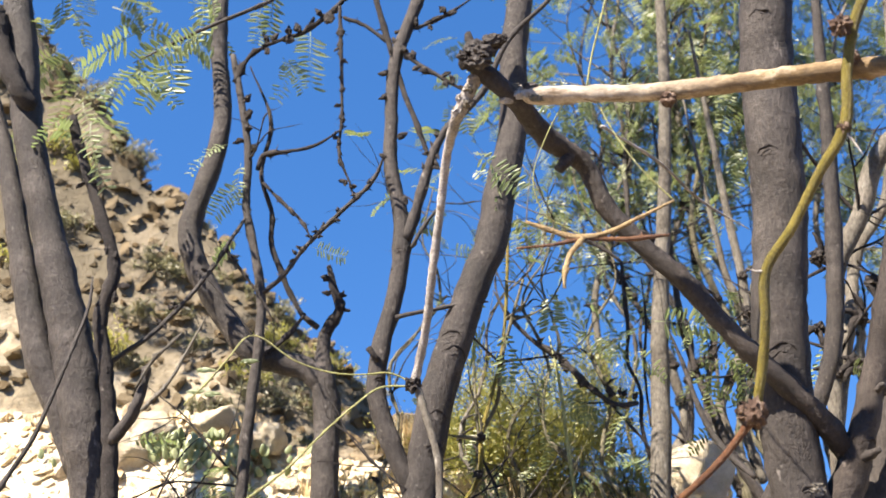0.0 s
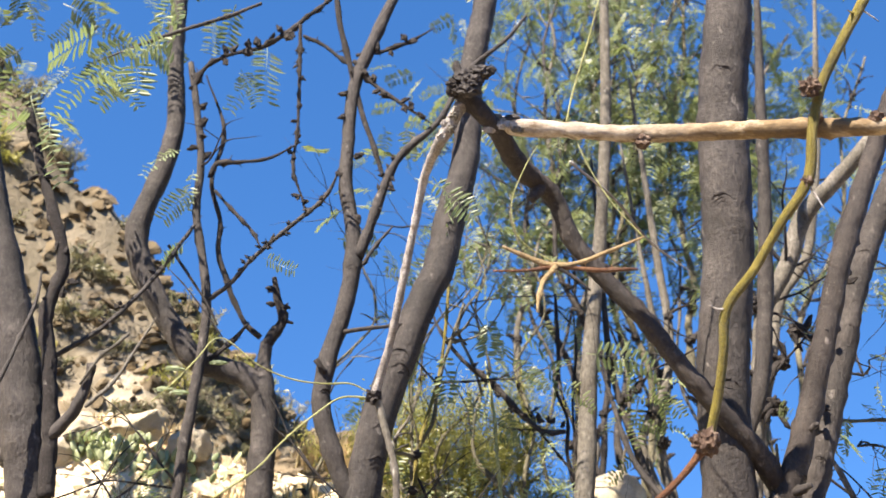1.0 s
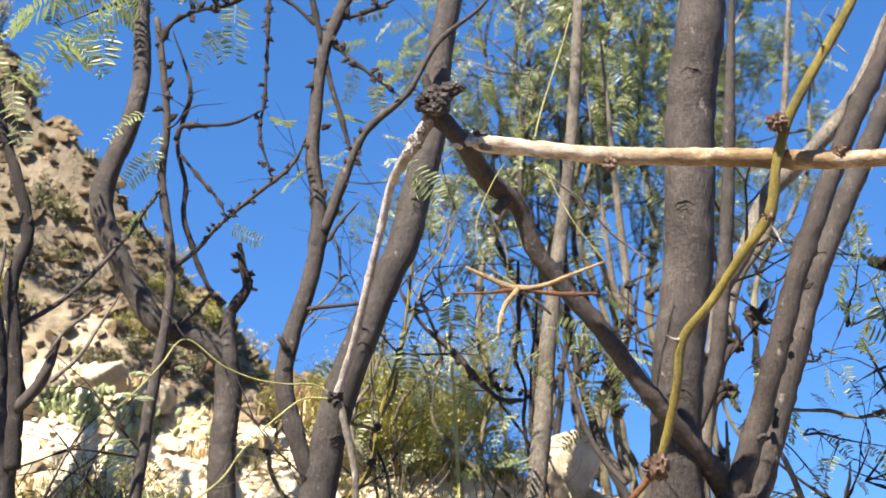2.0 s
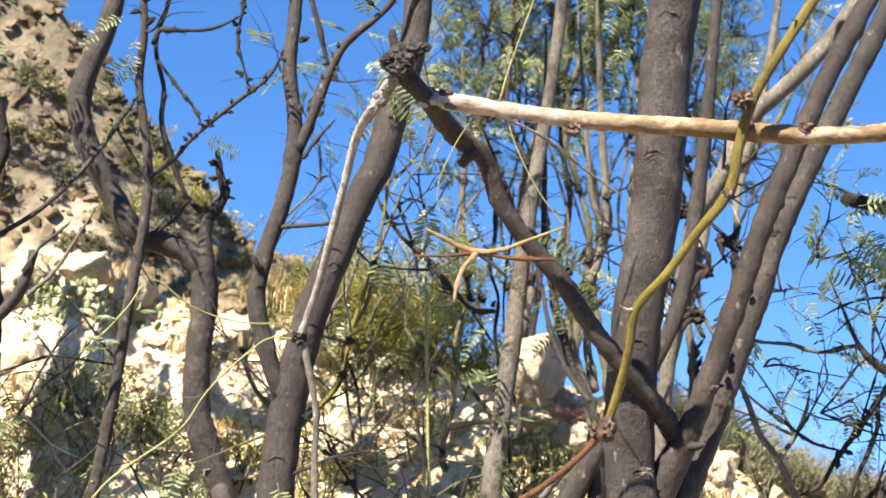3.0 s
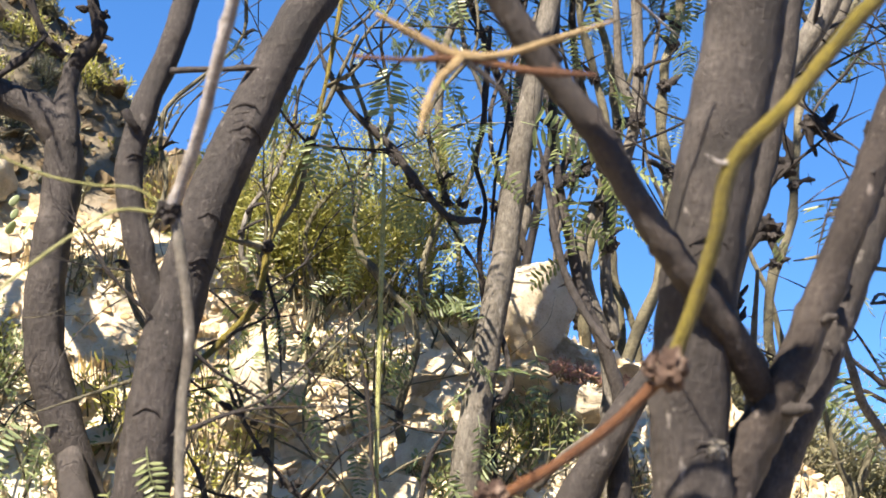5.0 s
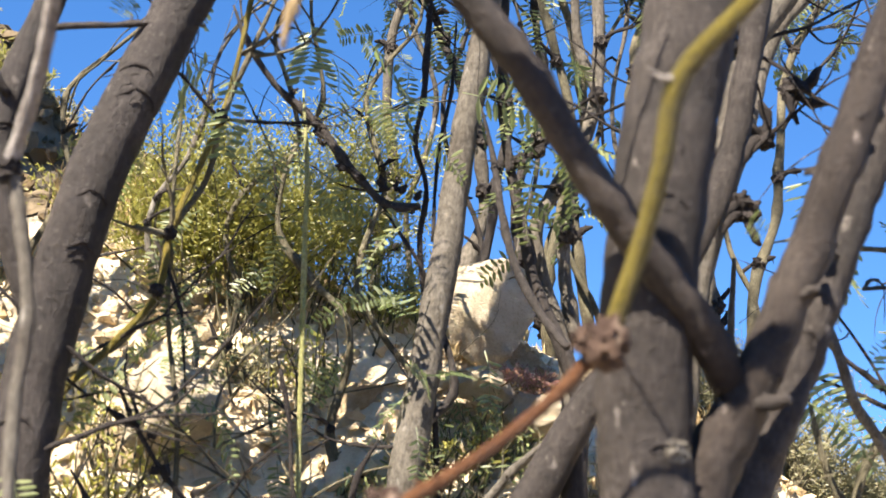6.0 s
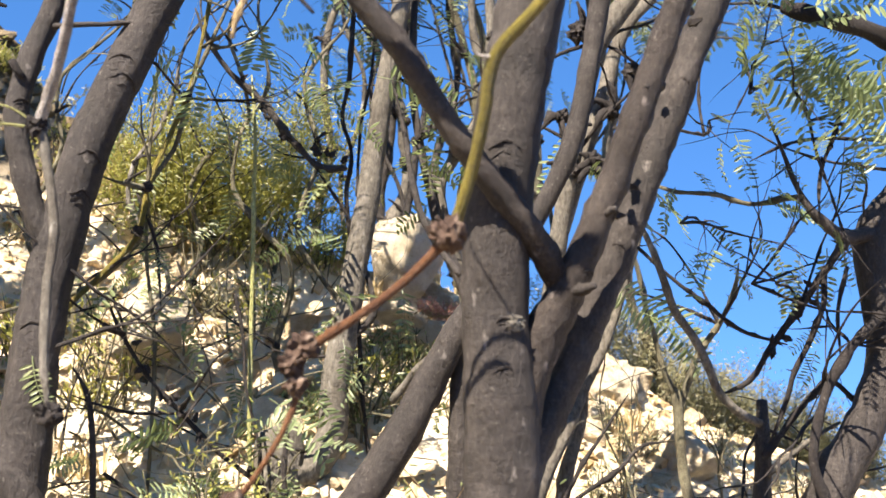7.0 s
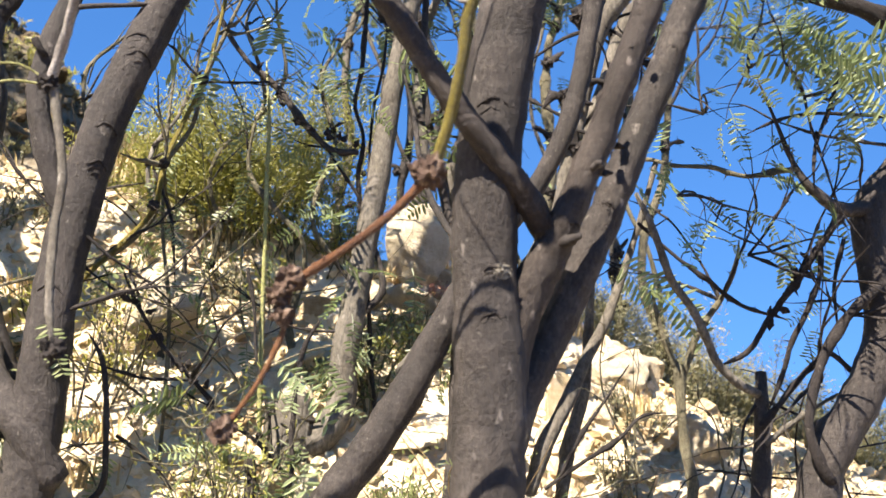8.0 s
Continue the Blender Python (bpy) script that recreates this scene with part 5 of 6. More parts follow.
stem(mid, "stem", DARK_BARK, onward([(0.516, 3.450, 2.962, 0.0042), (0.513, 3.450, 2.829, 0.0079), (0.509, 3.450, 2.724, 0.0053), (0.498, 3.450, 2.664, 0.0053), (0.526, 3.450, 2.565, 0.0052), (0.517, 3.450, 2.477, 0.0055), (0.531, 3.450, 2.365, 0.0051), (0.555, 3.450, 2.200, 0.0051), (0.580, 3.450, 1.957, 0.0054)], 0.35), 7, 0.02, 0.1, 10, 0.35)
stem(mid, "stem", DARK_BARK, [(0.568, 3.450, 2.907, 0.0032), (0.564, 3.450, 2.758, 0.0040), (0.547, 3.450, 2.653, 0.0040), (0.542, 3.450, 2.465, 0.0035)], 6, 0.02, 0.1, 8, 0.4)
stem(mid, "branch", DARK_BARK, [(-0.003, 3.253, 2.172, 0.0050), (0.040, 3.253, 2.087, 0.0046), (0.108, 3.258, 1.992, 0.0045), (0.178, 3.267, 1.924, 0.0050), (0.256, 3.276, 1.849, 0.0057), (0.347, 3.298, 1.782, 0.0060), (0.402, 3.320, 1.699, 0.0062)], 8, 0.015, 0.1, 9, 0.35)
stem(mid, "branch", DARK_BARK, [(-0.052, 3.224, 1.955, 0.0031), (0.014, 3.224, 1.935, 0.0031), (0.072, 3.240, 1.924, 0.0035), (0.131, 3.253, 1.927, 0.0035), (0.184, 3.267, 1.927, 0.0039)], 6, 0.015, 0.1, 6, 0.5)
stem(mid, "stem", BARK, rooted([(-0.051, 3.224, 2.010, 0.0048), (-0.021, 3.224, 1.963, 0.0059), (-0.007, 3.224, 1.905, 0.0066), (0.005, 3.224, 1.799, 0.0066), (0.003, 3.224, 1.683, 0.0072)], -0.30, 3.25), 8, 0.015, 0.08, 6, 0.3)
stem(mid, "stem", DARK_BARK, rooted([(0.442, 3.276, 2.084, 0.0043), (0.411, 3.276, 2.025, 0.0063), (0.398, 3.276, 1.943, 0.0061), (0.394, 3.276, 1.831, 0.0058), (0.388, 3.276, 1.697, 0.0057)], 0.31, 3.30), 8, 0.015, 0.1, 6, 0.3)
stem(mid, "stem", DARK_BARK, [(0.270, 3.320, 2.197, 0.0041), (0.292, 3.320, 2.107, 0.0037), (0.303, 3.320, 2.006, 0.0036), (0.343, 3.320, 1.856, 0.0036), (0.365, 3.320, 1.697, 0.0040)], 7, 0.015, 0.1, 6, 0.35)
stem(mid, "twig", DARK_BARK, [(0.026, 3.224, 1.799, 0.0042), (0.073, 3.240, 1.767, 0.0043), (0.117, 3.249, 1.728, 0.0038), (0.149, 3.258, 1.689, 0.0038)], 6, 0.015, 0.1, 5, 0.5)
olive = thing("mesquite_sapling", (-0.2, 3.25, 0), "olive-green mesquite sapling with dark nodes and sparse leaves", "shrub", "mesquite thicket")
OLIVE_LINE = [(0.175, 3.330, 2.889, 0.0047), (0.159, 3.320, 2.754, 0.0047), (0.136, 3.310, 2.628, 0.0052), (0.102, 3.290, 2.522, 0.0053), (0.069, 3.260, 2.408, 0.0059), (0.056, 3.260, 2.303, 0.0060), (-0.006, 3.260, 2.219, 0.0061), (-0.075, 3.250, 2.138, 0.0061), (-0.122, 3.250, 2.066, 0.0060)]
stem(olive, "trunk", GREEN_BARK, rooted(topped(OLIVE_LINE, 0.5), -0.2, 3.25), 9, 0.015, 0.06, 9, 0.25)
stem(olive, "twig", SAPLING, [(0.069, 3.260, 2.408, 0.0051), (0.019, 3.260, 2.412, 0.0038), (-0.029, 3.260, 2.425, 0.0034)], 6, 0.012, 0.08, 4, 0.5)
stem(olive, "twig", DARK_BARK, [(0.048, 3.260, 2.394, 0.0038), (0.092, 3.260, 2.293, 0.0038), (0.116, 3.270, 2.143, 0.0035)], 6, 0.015, 0.08, 5, 0.5)
for k, p in enumerate([(0.069, 3.252, 2.408), (0.136, 3.302, 2.630), (0.056, 3.252, 2.310)]):
    lump(olive, "node", DARK_BARK, p, 0.0085, 170 + k, spikes=0.35)
for k, p in enumerate([(0.069, 3.260, 2.408), (0.136, 3.310, 2.628), (0.159, 3.320, 2.754), (0.000, 3.260, 2.225)]):
    for n, q in enumerate(twigs(olive, (SAPLING, DARK_BARK)[k % 2], p, 2, 0.3, 0.0036, 820 + k, rise=0.8, sub=2)):
        if n % 2 == 0:
            leaves(olive, q, 1, 0.02, SMALL, 0.8, 0.4, 6400 + k * 9 + n)


# ---- far saplings of the thicket against the sky ----
def far_sapling(base, height, lean_x, radius, seed, leafy, arms=7, bare=0.0):
    rng = random.Random(seed)
    ob = thing("mesquite_sapling", base, "slim olive-grey mesquite sapling with sparse feathery leaves", "shrub", "far thicket")
    x, y, z = base
    pts = []
    wob = rng.uniform(0, 6)
    for k in range(14):
        u = k / 13
        pts.append((x + lean_x * u * u + 0.06 * math.sin(wob + u * 7) + 0.035 * math.sin(wob * 3 + u * 19), y + 0.04 * math.sin(wob * 2 + u * 5), z - 0.03 + height * u, radius * (1.15 - 0.85 * u)))
    mat = rng.choice([SAPLING, PALE_BARK, PALE_BARK, BARK, SAPLING])
    stem(ob, "trunk", mat, pts, 7, 0.03, 0.08, 16, 0.45, wander=0.006)
    line = spline(pts, 0.05)
    for k in range(9 if radius > 0.009 else 4):
        q = line[rng.randrange(2, len(line))]
        if q[2] < bare - 0.25:
            continue
        lump(ob, "burl", DARK_BARK, (q[0] + rng.uniform(-1, 1) * q[3], q[1] - q[3] * 0.6, q[2]), q[3] * rng.uniform(0.75, 1.1), seed * 13 + k, spikes=0.35)
        tilt = rng.choice([-1, 1])
        stem(ob, "spur", DARK_BARK, [(*q[:3], q[3] * 0.6), (q[0] + tilt * 0.02, q[1] - 0.01, q[2] + 0.015, q[3] * 0.45), (q[0] + tilt * rng.uniform(0.03, 0.06), q[1] - 0.015, q[2] + rng.uniform(0.0, 0.05), q[3] * 0.25)], 5, 0.012, 0.2, 3, 0.8)
    for k in range(arms):
        i = int(len(line) * rng.uniform(0.35, 0.97))
        i = max(min(i, len(line) - 1), int(np.searchsorted(line[:, 2], bare + rng.uniform(0, 0.9))))
        if i >= len(line):
            continue
        way = Vector((rng.uniform(-1, 1), rng.uniform(-0.4, 0.4), rng.uniform(0.3, 1.3)))
        tips = twigs(ob, rng.choice([SAPLING, DARK_BARK, PALE_BARK, BARK]), line[i][:3], 1, rng.uniform(0.3, 0.65), radius * 0.35, seed * 31 + k, side=way, sub=2)
        for n, t in enumerate(tips):
            leaves(ob, t, leafy, 0.06, SMALL, rng.uniform(0.9, 1.3), 0.5, seed * 100 + k * 7 + n)
    return ob


for k, (x, y, h, l, r) in enumerate([(0.78, 4.1, 2.5, 0.12, 0.017), (0.93, 4.2, 2.3, 0.05, 0.015), (1.06, 4.05, 2.4, 0.25, 0.018), (1.3, 4.1, 2.3, 0.3, 0.016),
                                      (0.66, 4.15, 2.3, -0.12, 0.013), (0.87, 4.0, 2.4, 0.3, 0.014), (1.45, 4.0, 2.2, 0.45, 0.015),
                                      (0.55, 4.1, 2.5, 0.2, 0.014), (0.72, 4.0, 2.6, -0.05, 0.012), (0.98, 4.15, 2.5, -0.15, 0.015)]):
    far_sapling((x, y, ground_height(x, y)), h, l, r * 0.9, 300 + k, 3, 9, 2.5)
for k, (x, y, h, l, r) in enumerate([(-0.15, 3.6, 1.2, 0.1, 0.008), (0.2, 3.6, 1.3, 0.15, 0.008), (0.36, 3.5, 1.2, -0.15, 0.009), (0.05, 3.5, 1.2, 0.2, 0.008), (0.5, 3.65, 1.3, -0.1, 0.008)]):
    far_sapling((x, y, ground_height(x, y)), h, l, r * 0.8, 340 + k, k % 2, 5)
spread = random.Random(41)
for k in range(8):
    x, y = 0.55 + 0.13 * k + spread.uniform(-0.05, 0.05), spread.uniform(3.95, 4.25)
    far_sapling((x, y, ground_height(x, y)), spread.uniform(1.7, 2.6), spread.uniform(-0.15, 0.4), spread.uniform(0.005, 0.008), 370 + k, 3, 12, 2.8)

# side twigs on the near stems
twigs(thin, DARK_BARK, (-0.540, 3.244, 3.263), 1, 0.30, 0.0038, 500)
twigs(thin, DARK_BARK, (-0.545, 3.258, 2.316), 2, 0.42, 0.0036, 501)
twigs(thin, DARK_BARK, (-0.577, 3.262, 2.117), 2, 0.48, 0.0036, 502)
twigs(heavy, DARK_BARK, (-0.791, 3.186, 2.182), 3, 0.48, 0.0036, 503)
twigs(lean, DARK_BARK, (-0.069, 3.083, 2.200), 2, 0.42, 0.0036, 504)
twigs(lean, DARK_BARK, (-0.086, 3.083, 2.032), 2, 0.48, 0.0042, 505)
twigs(mid, DARK_BARK, (0.166, 3.267, 1.930), 2, 0.36, 0.0038, 506)
twigs(mid, DARK_BARK, (0.047, 3.253, 2.081), 2, 0.30, 0.0038, 507)
twigs(pair, DARK_BARK, (0.507, 3.392, 2.078), 2, 0.36, 0.0036, 508)
twigs(right, DARK_BARK, (1.504, 3.031, 1.975), 2, 0.42, 0.0048, 509)
twigs(right, DARK_BARK, (1.450, 3.014, 2.193), 2, 0.42, 0.0038, 510)
twigs(right, DARK_BARK, (1.626, 2.980, 2.236), 3, 0.48, 0.0048, 511)
twigs(right, DARK_BARK, (1.508, 2.850, 2.769), 3, 0.60, 0.0048, 512)
twigs(stump, DARK_BARK, (1.399, 3.100, 1.940), 2, 0.42, 0.0038, 513)
twigs(green, DARK_BARK, (1.341, 3.193, 2.172), 3, 0.48, 0.0038, 514)
twigs(back, DARK_BARK, (1.108, 3.108, 2.903), 3, 0.48, 0.0048, 515)
twigs(back, DARK_BARK, (1.044, 3.147, 2.793), 3, 0.48, 0.0048, 516)
twigs(back, DARK_BARK, (1.003, 3.147, 2.542), 2, 0.42, 0.0048, 517)
twigs(mid, DARK_BARK, (-0.076, 3.320, 1.789), 2, 0.48, 0.0028, 560, rise=0.7, sub=3)
twigs(mid, SAPLING, (0.135, 3.320, 1.847), 2, 0.48, 0.0028, 561, rise=0.7, sub=3)
twigs(mid, SAPLING, (0.276, 3.360, 1.932), 2, 0.48, 0.0028, 562, rise=0.7, sub=3)
twigs(mid, DARK_BARK, (0.459, 3.360, 1.865), 2, 0.48, 0.0028, 563, rise=0.7, sub=3)
twigs(mid, SAPLING, (0.591, 3.433, 1.956), 2, 0.42, 0.0028, 564, rise=0.7, sub=3)
twigs(thin, SAPLING, (-0.742, 3.298, 2.097), 3, 0.48, 0.0028, 565, rise=0.7, sub=3)
twigs(thin, DARK_BARK, (-0.427, 3.298, 1.935), 3, 0.48, 0.0028, 566, rise=0.7, sub=3)
twigs(mid, SAPLING, (0.167, 3.360, 2.059), 2, 0.54, 0.0028, 567, rise=0.7, sub=3)
twigs(mid, SAPLING, (0.329, 3.360, 1.974), 2, 0.54, 0.0028, 568, rise=0.7, sub=3)
twigs(mid, DARK_BARK, (0.028, 3.360, 2.272), 2, 0.48, 0.0028, 569, rise=0.7, sub=3)
twigs(green, SAPLING, (1.160, 3.224, 1.762), 3, 0.42, 0.0028, 570, rise=0.7, sub=3)
twigs(green, SAPLING, (1.360, 3.224, 1.783), 3, 0.48, 0.0028, 571, rise=0.7, sub=3)
twigs(stump, DARK_BARK, (1.500, 3.147, 1.774), 3, 0.48, 0.0028, 572, rise=0.7, sub=3)
for k, (p, n, reach) in enumerate([((1.330, 2.980, 2.654), 3, 0.4), ((1.258, 3.066, 2.569), 3, 0.4), ((1.431, 2.915, 2.573), 3, 0.35), ((1.546, 2.915, 2.485), 3, 0.35), ((1.326, 2.980, 2.230), 3, 0.35), ((1.170, 2.980, 2.349), 2, 0.3), ((1.544, 2.980, 2.115), 3, 0.3)]):
    tips = twigs(right, BARK if k % 2 else DARK_BARK, p, n, reach, 0.0036, 655 + k, rise=0.3, sub=3)
    for n, q in enumerate(tips[::3]):
        leaves(right, q, 1, 0.02, SMALL, 1.0, 0.4, 6200 + k * 9 + n)

# spiky buds along the knobbly twigs
buds(thin, DARK_BARK, [(-0.579, 3.240, 3.517, 0.0094), (-0.484, 3.224, 3.628, 0.0061), (-0.368, 3.209, 3.659, 0.0061), (-0.290, 3.193, 3.710, 0.0074), (-0.221, 3.186, 3.773, 0.0068)], 12, 0.0109, 1500)
buds(thin, DARK_BARK, [(-0.261, 3.186, 3.623, 0.0060), (-0.261, 3.186, 3.498, 0.0053), (-0.264, 3.186, 3.349, 0.0045), (-0.272, 3.186, 3.213, 0.0038), (-0.235, 3.186, 3.074, 0.0018)], 12, 0.0078, 1501)
buds(thin, DARK_BARK, [(-0.446, 3.240, 2.887, 0.0056), (-0.378, 3.224, 2.966, 0.0056), (-0.273, 3.201, 3.058, 0.0063), (-0.176, 3.178, 3.145, 0.0057)], 14, 0.0062, 1502)
buds(thin, DARK_BARK, [(-0.565, 3.240, 3.483, 0.0108), (-0.540, 3.244, 3.263, 0.0105)], 6, 0.0109, 1503)
buds(thin, DARK_BARK, [(-0.634, 3.209, 2.909, 0.0062), (-0.768, 3.178, 2.732, 0.0066)], 7, 0.0062, 1504)
buds(lean, DARK_BARK, [(-0.102, 3.074, 3.441, 0.0185), (-0.121, 3.083, 3.253, 0.0175), (-0.109, 3.083, 2.995, 0.0198), (-0.142, 3.091, 2.714, 0.0232)], 8, 0.0109, 1600)
buds(lean, DARK_BARK, [(-0.063, 3.066, 2.986, 0.0132), (-0.029, 3.057, 3.089, 0.0132), (0.012, 3.049, 3.185, 0.0113)], 9, 0.0078, 1601)
buds(lean, DARK_BARK, [(-0.105, 3.066, 3.520, 0.0065), (-0.046, 3.049, 3.432, 0.0064), (0.034, 3.031, 3.355, 0.0051), (0.111, 3.014, 3.286, 0.0038)], 8, 0.0094, 1602)
buds(lean, DARK_BARK, [(-0.098, 3.066, 3.540, 0.0058), (-0.000, 3.066, 3.565, 0.0052), (0.067, 3.066, 3.600, 0.0046)], 6, 0.0094, 1603)
buds(heavy, DARK_BARK, [(-0.882, 3.116, 2.614, 0.0188), (-0.869, 3.100, 2.872, 0.0179), (-0.960, 3.083, 3.185, 0.0132)], 9, 0.0109, 1604)
buds(right, DARK_BARK, [(1.489, 2.980, 2.264, 0.0085), (1.398, 3.049, 2.108, 0.0070), (1.351, 3.066, 2.033, 0.0060)], 10, 0.0078, 1605)
buds(right, DARK_BARK, [(1.524, 2.915, 2.687, 0.0040), (1.492, 2.915, 2.566, 0.0045), (1.450, 2.915, 2.447, 0.0038)], 8, 0.0062, 1606)
buds(mid, DARK_BARK, [(0.238, 3.433, 2.728, 0.0066), (0.383, 3.433, 2.583, 0.0077), (0.512, 3.433, 2.527, 0.0072)], 12, 0.0078, 1607)
buds(mid, DARK_BARK, [(0.040, 3.253, 2.087, 0.0064), (0.178, 3.267, 1.924, 0.0069), (0.347, 3.298, 1.782, 0.0084)], 10, 0.0078, 1608)
buds(bent, DARK_BARK, [(-0.296, 3.324, 2.815, 0.0139), (-0.317, 3.320, 2.906, 0.0091)], 5, 0.0094, 1609)
buds(big, DARK_BARK, [(0.861, 2.610, 2.247, 0.0254), (0.982, 2.610, 2.540, 0.0247), (1.116, 2.630, 2.855, 0.0228)], 7, 0.0094, 1610)

# unseen tops added overhead, for dappled shade and less sky fill
crown(heavy, heavy_trunk, (0.5, 0.4, 0.3), 24, 1, (-0.4, -0.5, 0.3))
crown(lean, lean_trunk, (0.5, 0.4, 0.3), 16, 2, (-0.3, -0.9, 0.4))
crown(big, trunk, (0.5, 0.5, 0.3), 24, 4, (0.3, -0.7, 0.4))
crown(pair, pair_trunk, (0.4, 0.3, 0.3), 10, 5, (0.3, -0.4, 0.5))
crown(right, right_trunk, (0.6, 0.4, 0.3), 16, 6, (0.8, -0.4, 0.4))

# ---- leaves on the near trees ----
leaves(heavy, (-0.826, 2.980, 3.420), 4, 0.05, FRONDS, 0.9, 0.6, 700)
leaves(heavy, (-0.659, 2.980, 3.469), 2, 0.03, FRONDS, 0.9, 1.2, 701)
leaves(heavy, (-0.952, 3.066, 3.342), 4, 0.06, FRONDS, 0.9, 0.6, 702)
leaves(thin, (-0.550, 3.224, 3.235), 2, 0.03, FRONDS, 0.8, 0.7, 703, 180)
leaves(thin, (-0.536, 3.224, 3.062), 2, 0.04, FRONDS, 0.8, 0.7, 704, 180)
leaves(thin, (-0.451, 3.209, 3.566), 2, 0.03, FRONDS, 0.7, 0.8, 705)
leaves(thin, (-0.659, 3.224, 3.746), 9, 0.1, FRONDS, 0.9, 0.6, 706)
leaves(heavy, (-0.972, 3.400, 3.896), 22, 0.22, SMALL, 1.5, 0.5, 707)
leaves(heavy, (-1.144, 3.400, 3.817), 22, 0.2, SMALL, 1.5, 0.5, 708)
leaves(thin, (-0.345, 3.178, 2.959), 1, 0.01, FRONDS, 0.6, 0.3, 709, 0)
leaves(lean, (0.087, 2.980, 3.105), 2, 0.03, FRONDS, 0.9, 0.7, 710)
leaves(lean, (-0.039, 3.049, 2.913), 1, 0.02, FRONDS, 0.5, 0.6, 711)
leaves(right, (1.349, 2.818, 2.731), 9, 0.1, SMALL, 0.8, 0.3, 712, 0)
leaves(right, (1.399, 2.818, 2.702), 2, 0.05, SMALL, 0.8, 0.3, 713, 0)
leaves(right, (1.219, 2.948, 2.450), 2, 0.05, SMALL, 0.9, 0.5, 714)
leaves(green, (1.146, 3.186, 2.243), 3, 0.03, FRONDS, 1.0, 0.6, 715, -20)
leaves(right, (1.412, 2.928, 2.285), 2, 0.03, SMALL, 0.9, 0.5, 716)
leaves(right, (1.467, 2.928, 2.377), 2, 0.03, SMALL, 0.9, 0.3, 717)
leaves(right, (1.299, 2.928, 2.314), 2, 0.03, SMALL, 0.7, 0.6, 718)
leaves(back, (0.648, 3.320, 2.794), 3, 0.05, FRONDS, 0.9, 0.8, 719)
leaves(back, (1.068, 3.147, 2.546), 3, 0.06, FRONDS, 0.8, 0.6, 720)
leaves(mid, (0.354, 3.400, 2.800), 2, 0.03, FRONDS, 0.9, 0.3, 721, 0)
leaves(mid, (0.466, 3.400, 2.775), 2, 0.05, FRONDS, 0.7, 0.4, 722)
leaves(mid, (0.523, 3.400, 2.766), 2, 0.05, FRONDS, 0.7, 0.4, 723)
leaves(mid, (0.325, 3.340, 2.576), 2, 0.03, SMALL, 1.2, 0.5, 724)
leaves(mid, (0.298, 3.340, 2.375), 2, 0.1, SMALL, 0.9, 0.5, 725)
leaves(mid, (0.228, 3.340, 2.264), 2, 0.12, SMALL, 1.1, 0.4, 726)
leaves(mid, (0.084, 3.320, 2.501), 2, 0.1, SMALL, 1.1, 0.5, 727)
leaves(mid, (0.435, 3.360, 2.283), 2, 0.1, SMALL, 1.1, 0.5, 728)
leaves(mid, (0.154, 3.311, 2.766), 3, 0.05, FRONDS, 0.8, 0.7, 729)
leaves(mid, (0.139, 3.298, 1.797), 2, 0.12, FRONDS, 1.0, 0.3, 730)
leaves(mid, (0.287, 3.320, 1.767), 2, 0.12, FRONDS, 1.0, 0.3, 731)
leaves(mid, (0.321, 3.340, 2.419), 2, 0.14, SMALL, 0.9, 0.5, 732)
leaves(thin, (-0.702, 3.276, 1.877), 6, 0.12, FRONDS, 1.0, 0.3, 733)
leaves(mid, (0.107, 3.320, 1.932), 2, 0.12, FRONDS, 0.9, 0.3, 734)
leaves(mid, (0.396, 3.400, 2.553), 2, 0.1, SMALL, 0.9, 0.5, 735)

leaves(mid, (0.265, 3.360, 2.298), 2, 0.07, MINT, 1.0, 0.35, 760)
leaves(mid, (0.386, 3.360, 2.239), 2, 0.07, MINT, 1.0, 0.35, 761)
leaves(mid, (0.491, 3.400, 2.309), 2, 0.07, MINT, 1.0, 0.35, 762)
leaves(mid, (0.444, 3.360, 2.123), 2, 0.07, MINT, 1.0, 0.35, 763)
leaves(mid, (0.332, 3.320, 2.032), 2, 0.07, MINT, 1.0, 0.35, 764)
leaves(mid, (0.527, 3.360, 2.024), 2, 0.07, MINT, 1.0, 0.35, 765)
leaves(mid, (0.404, 3.320, 1.884), 2, 0.07, MINT, 1.0, 0.35, 766)
leaves(mid, (0.284, 3.298, 1.803), 3, 0.07, MINT, 1.0, 0.35, 767)
leaves(mid, (0.509, 3.320, 1.789), 2, 0.07, MINT, 1.0, 0.35, 768)
leaves(mid, (0.611, 3.360, 1.898), 2, 0.07, MINT, 1.0, 0.35, 769)
leaves(mid, (0.183, 3.276, 1.871), 2, 0.07, MINT, 1.0, 0.35, 770)
leaves(mid, (0.429, 3.380, 2.410), 2, 0.07, MINT, 1.0, 0.35, 771)
for k, (x, z) in enumerate([(-0.05, 1.881), (0.041, 1.79), (0.129, 1.867), (0.187, 1.75), (0.27, 1.912), (0.097, 1.698), (0.261, 1.718), (-0.008, 1.694), (0.399, 1.809)]):
    for n, q in enumerate(twigs(olive, SAPLING, (x, 3.25, z), 1, 0.22, 0.0026, 840 + k, rise=0.3, sub=2)):
        leaves(olive, q, 1, 0.02, MINT, 0.9, 0.3, 6500 + k * 9 + n)
leaves(thin, (-0.756, 3.298, 2.251), 5, 0.08, MINT, 0.9, 0.35, 780)
leaves(thin, (-0.643, 3.320, 2.318), 5, 0.08, MINT, 0.9, 0.35, 781)
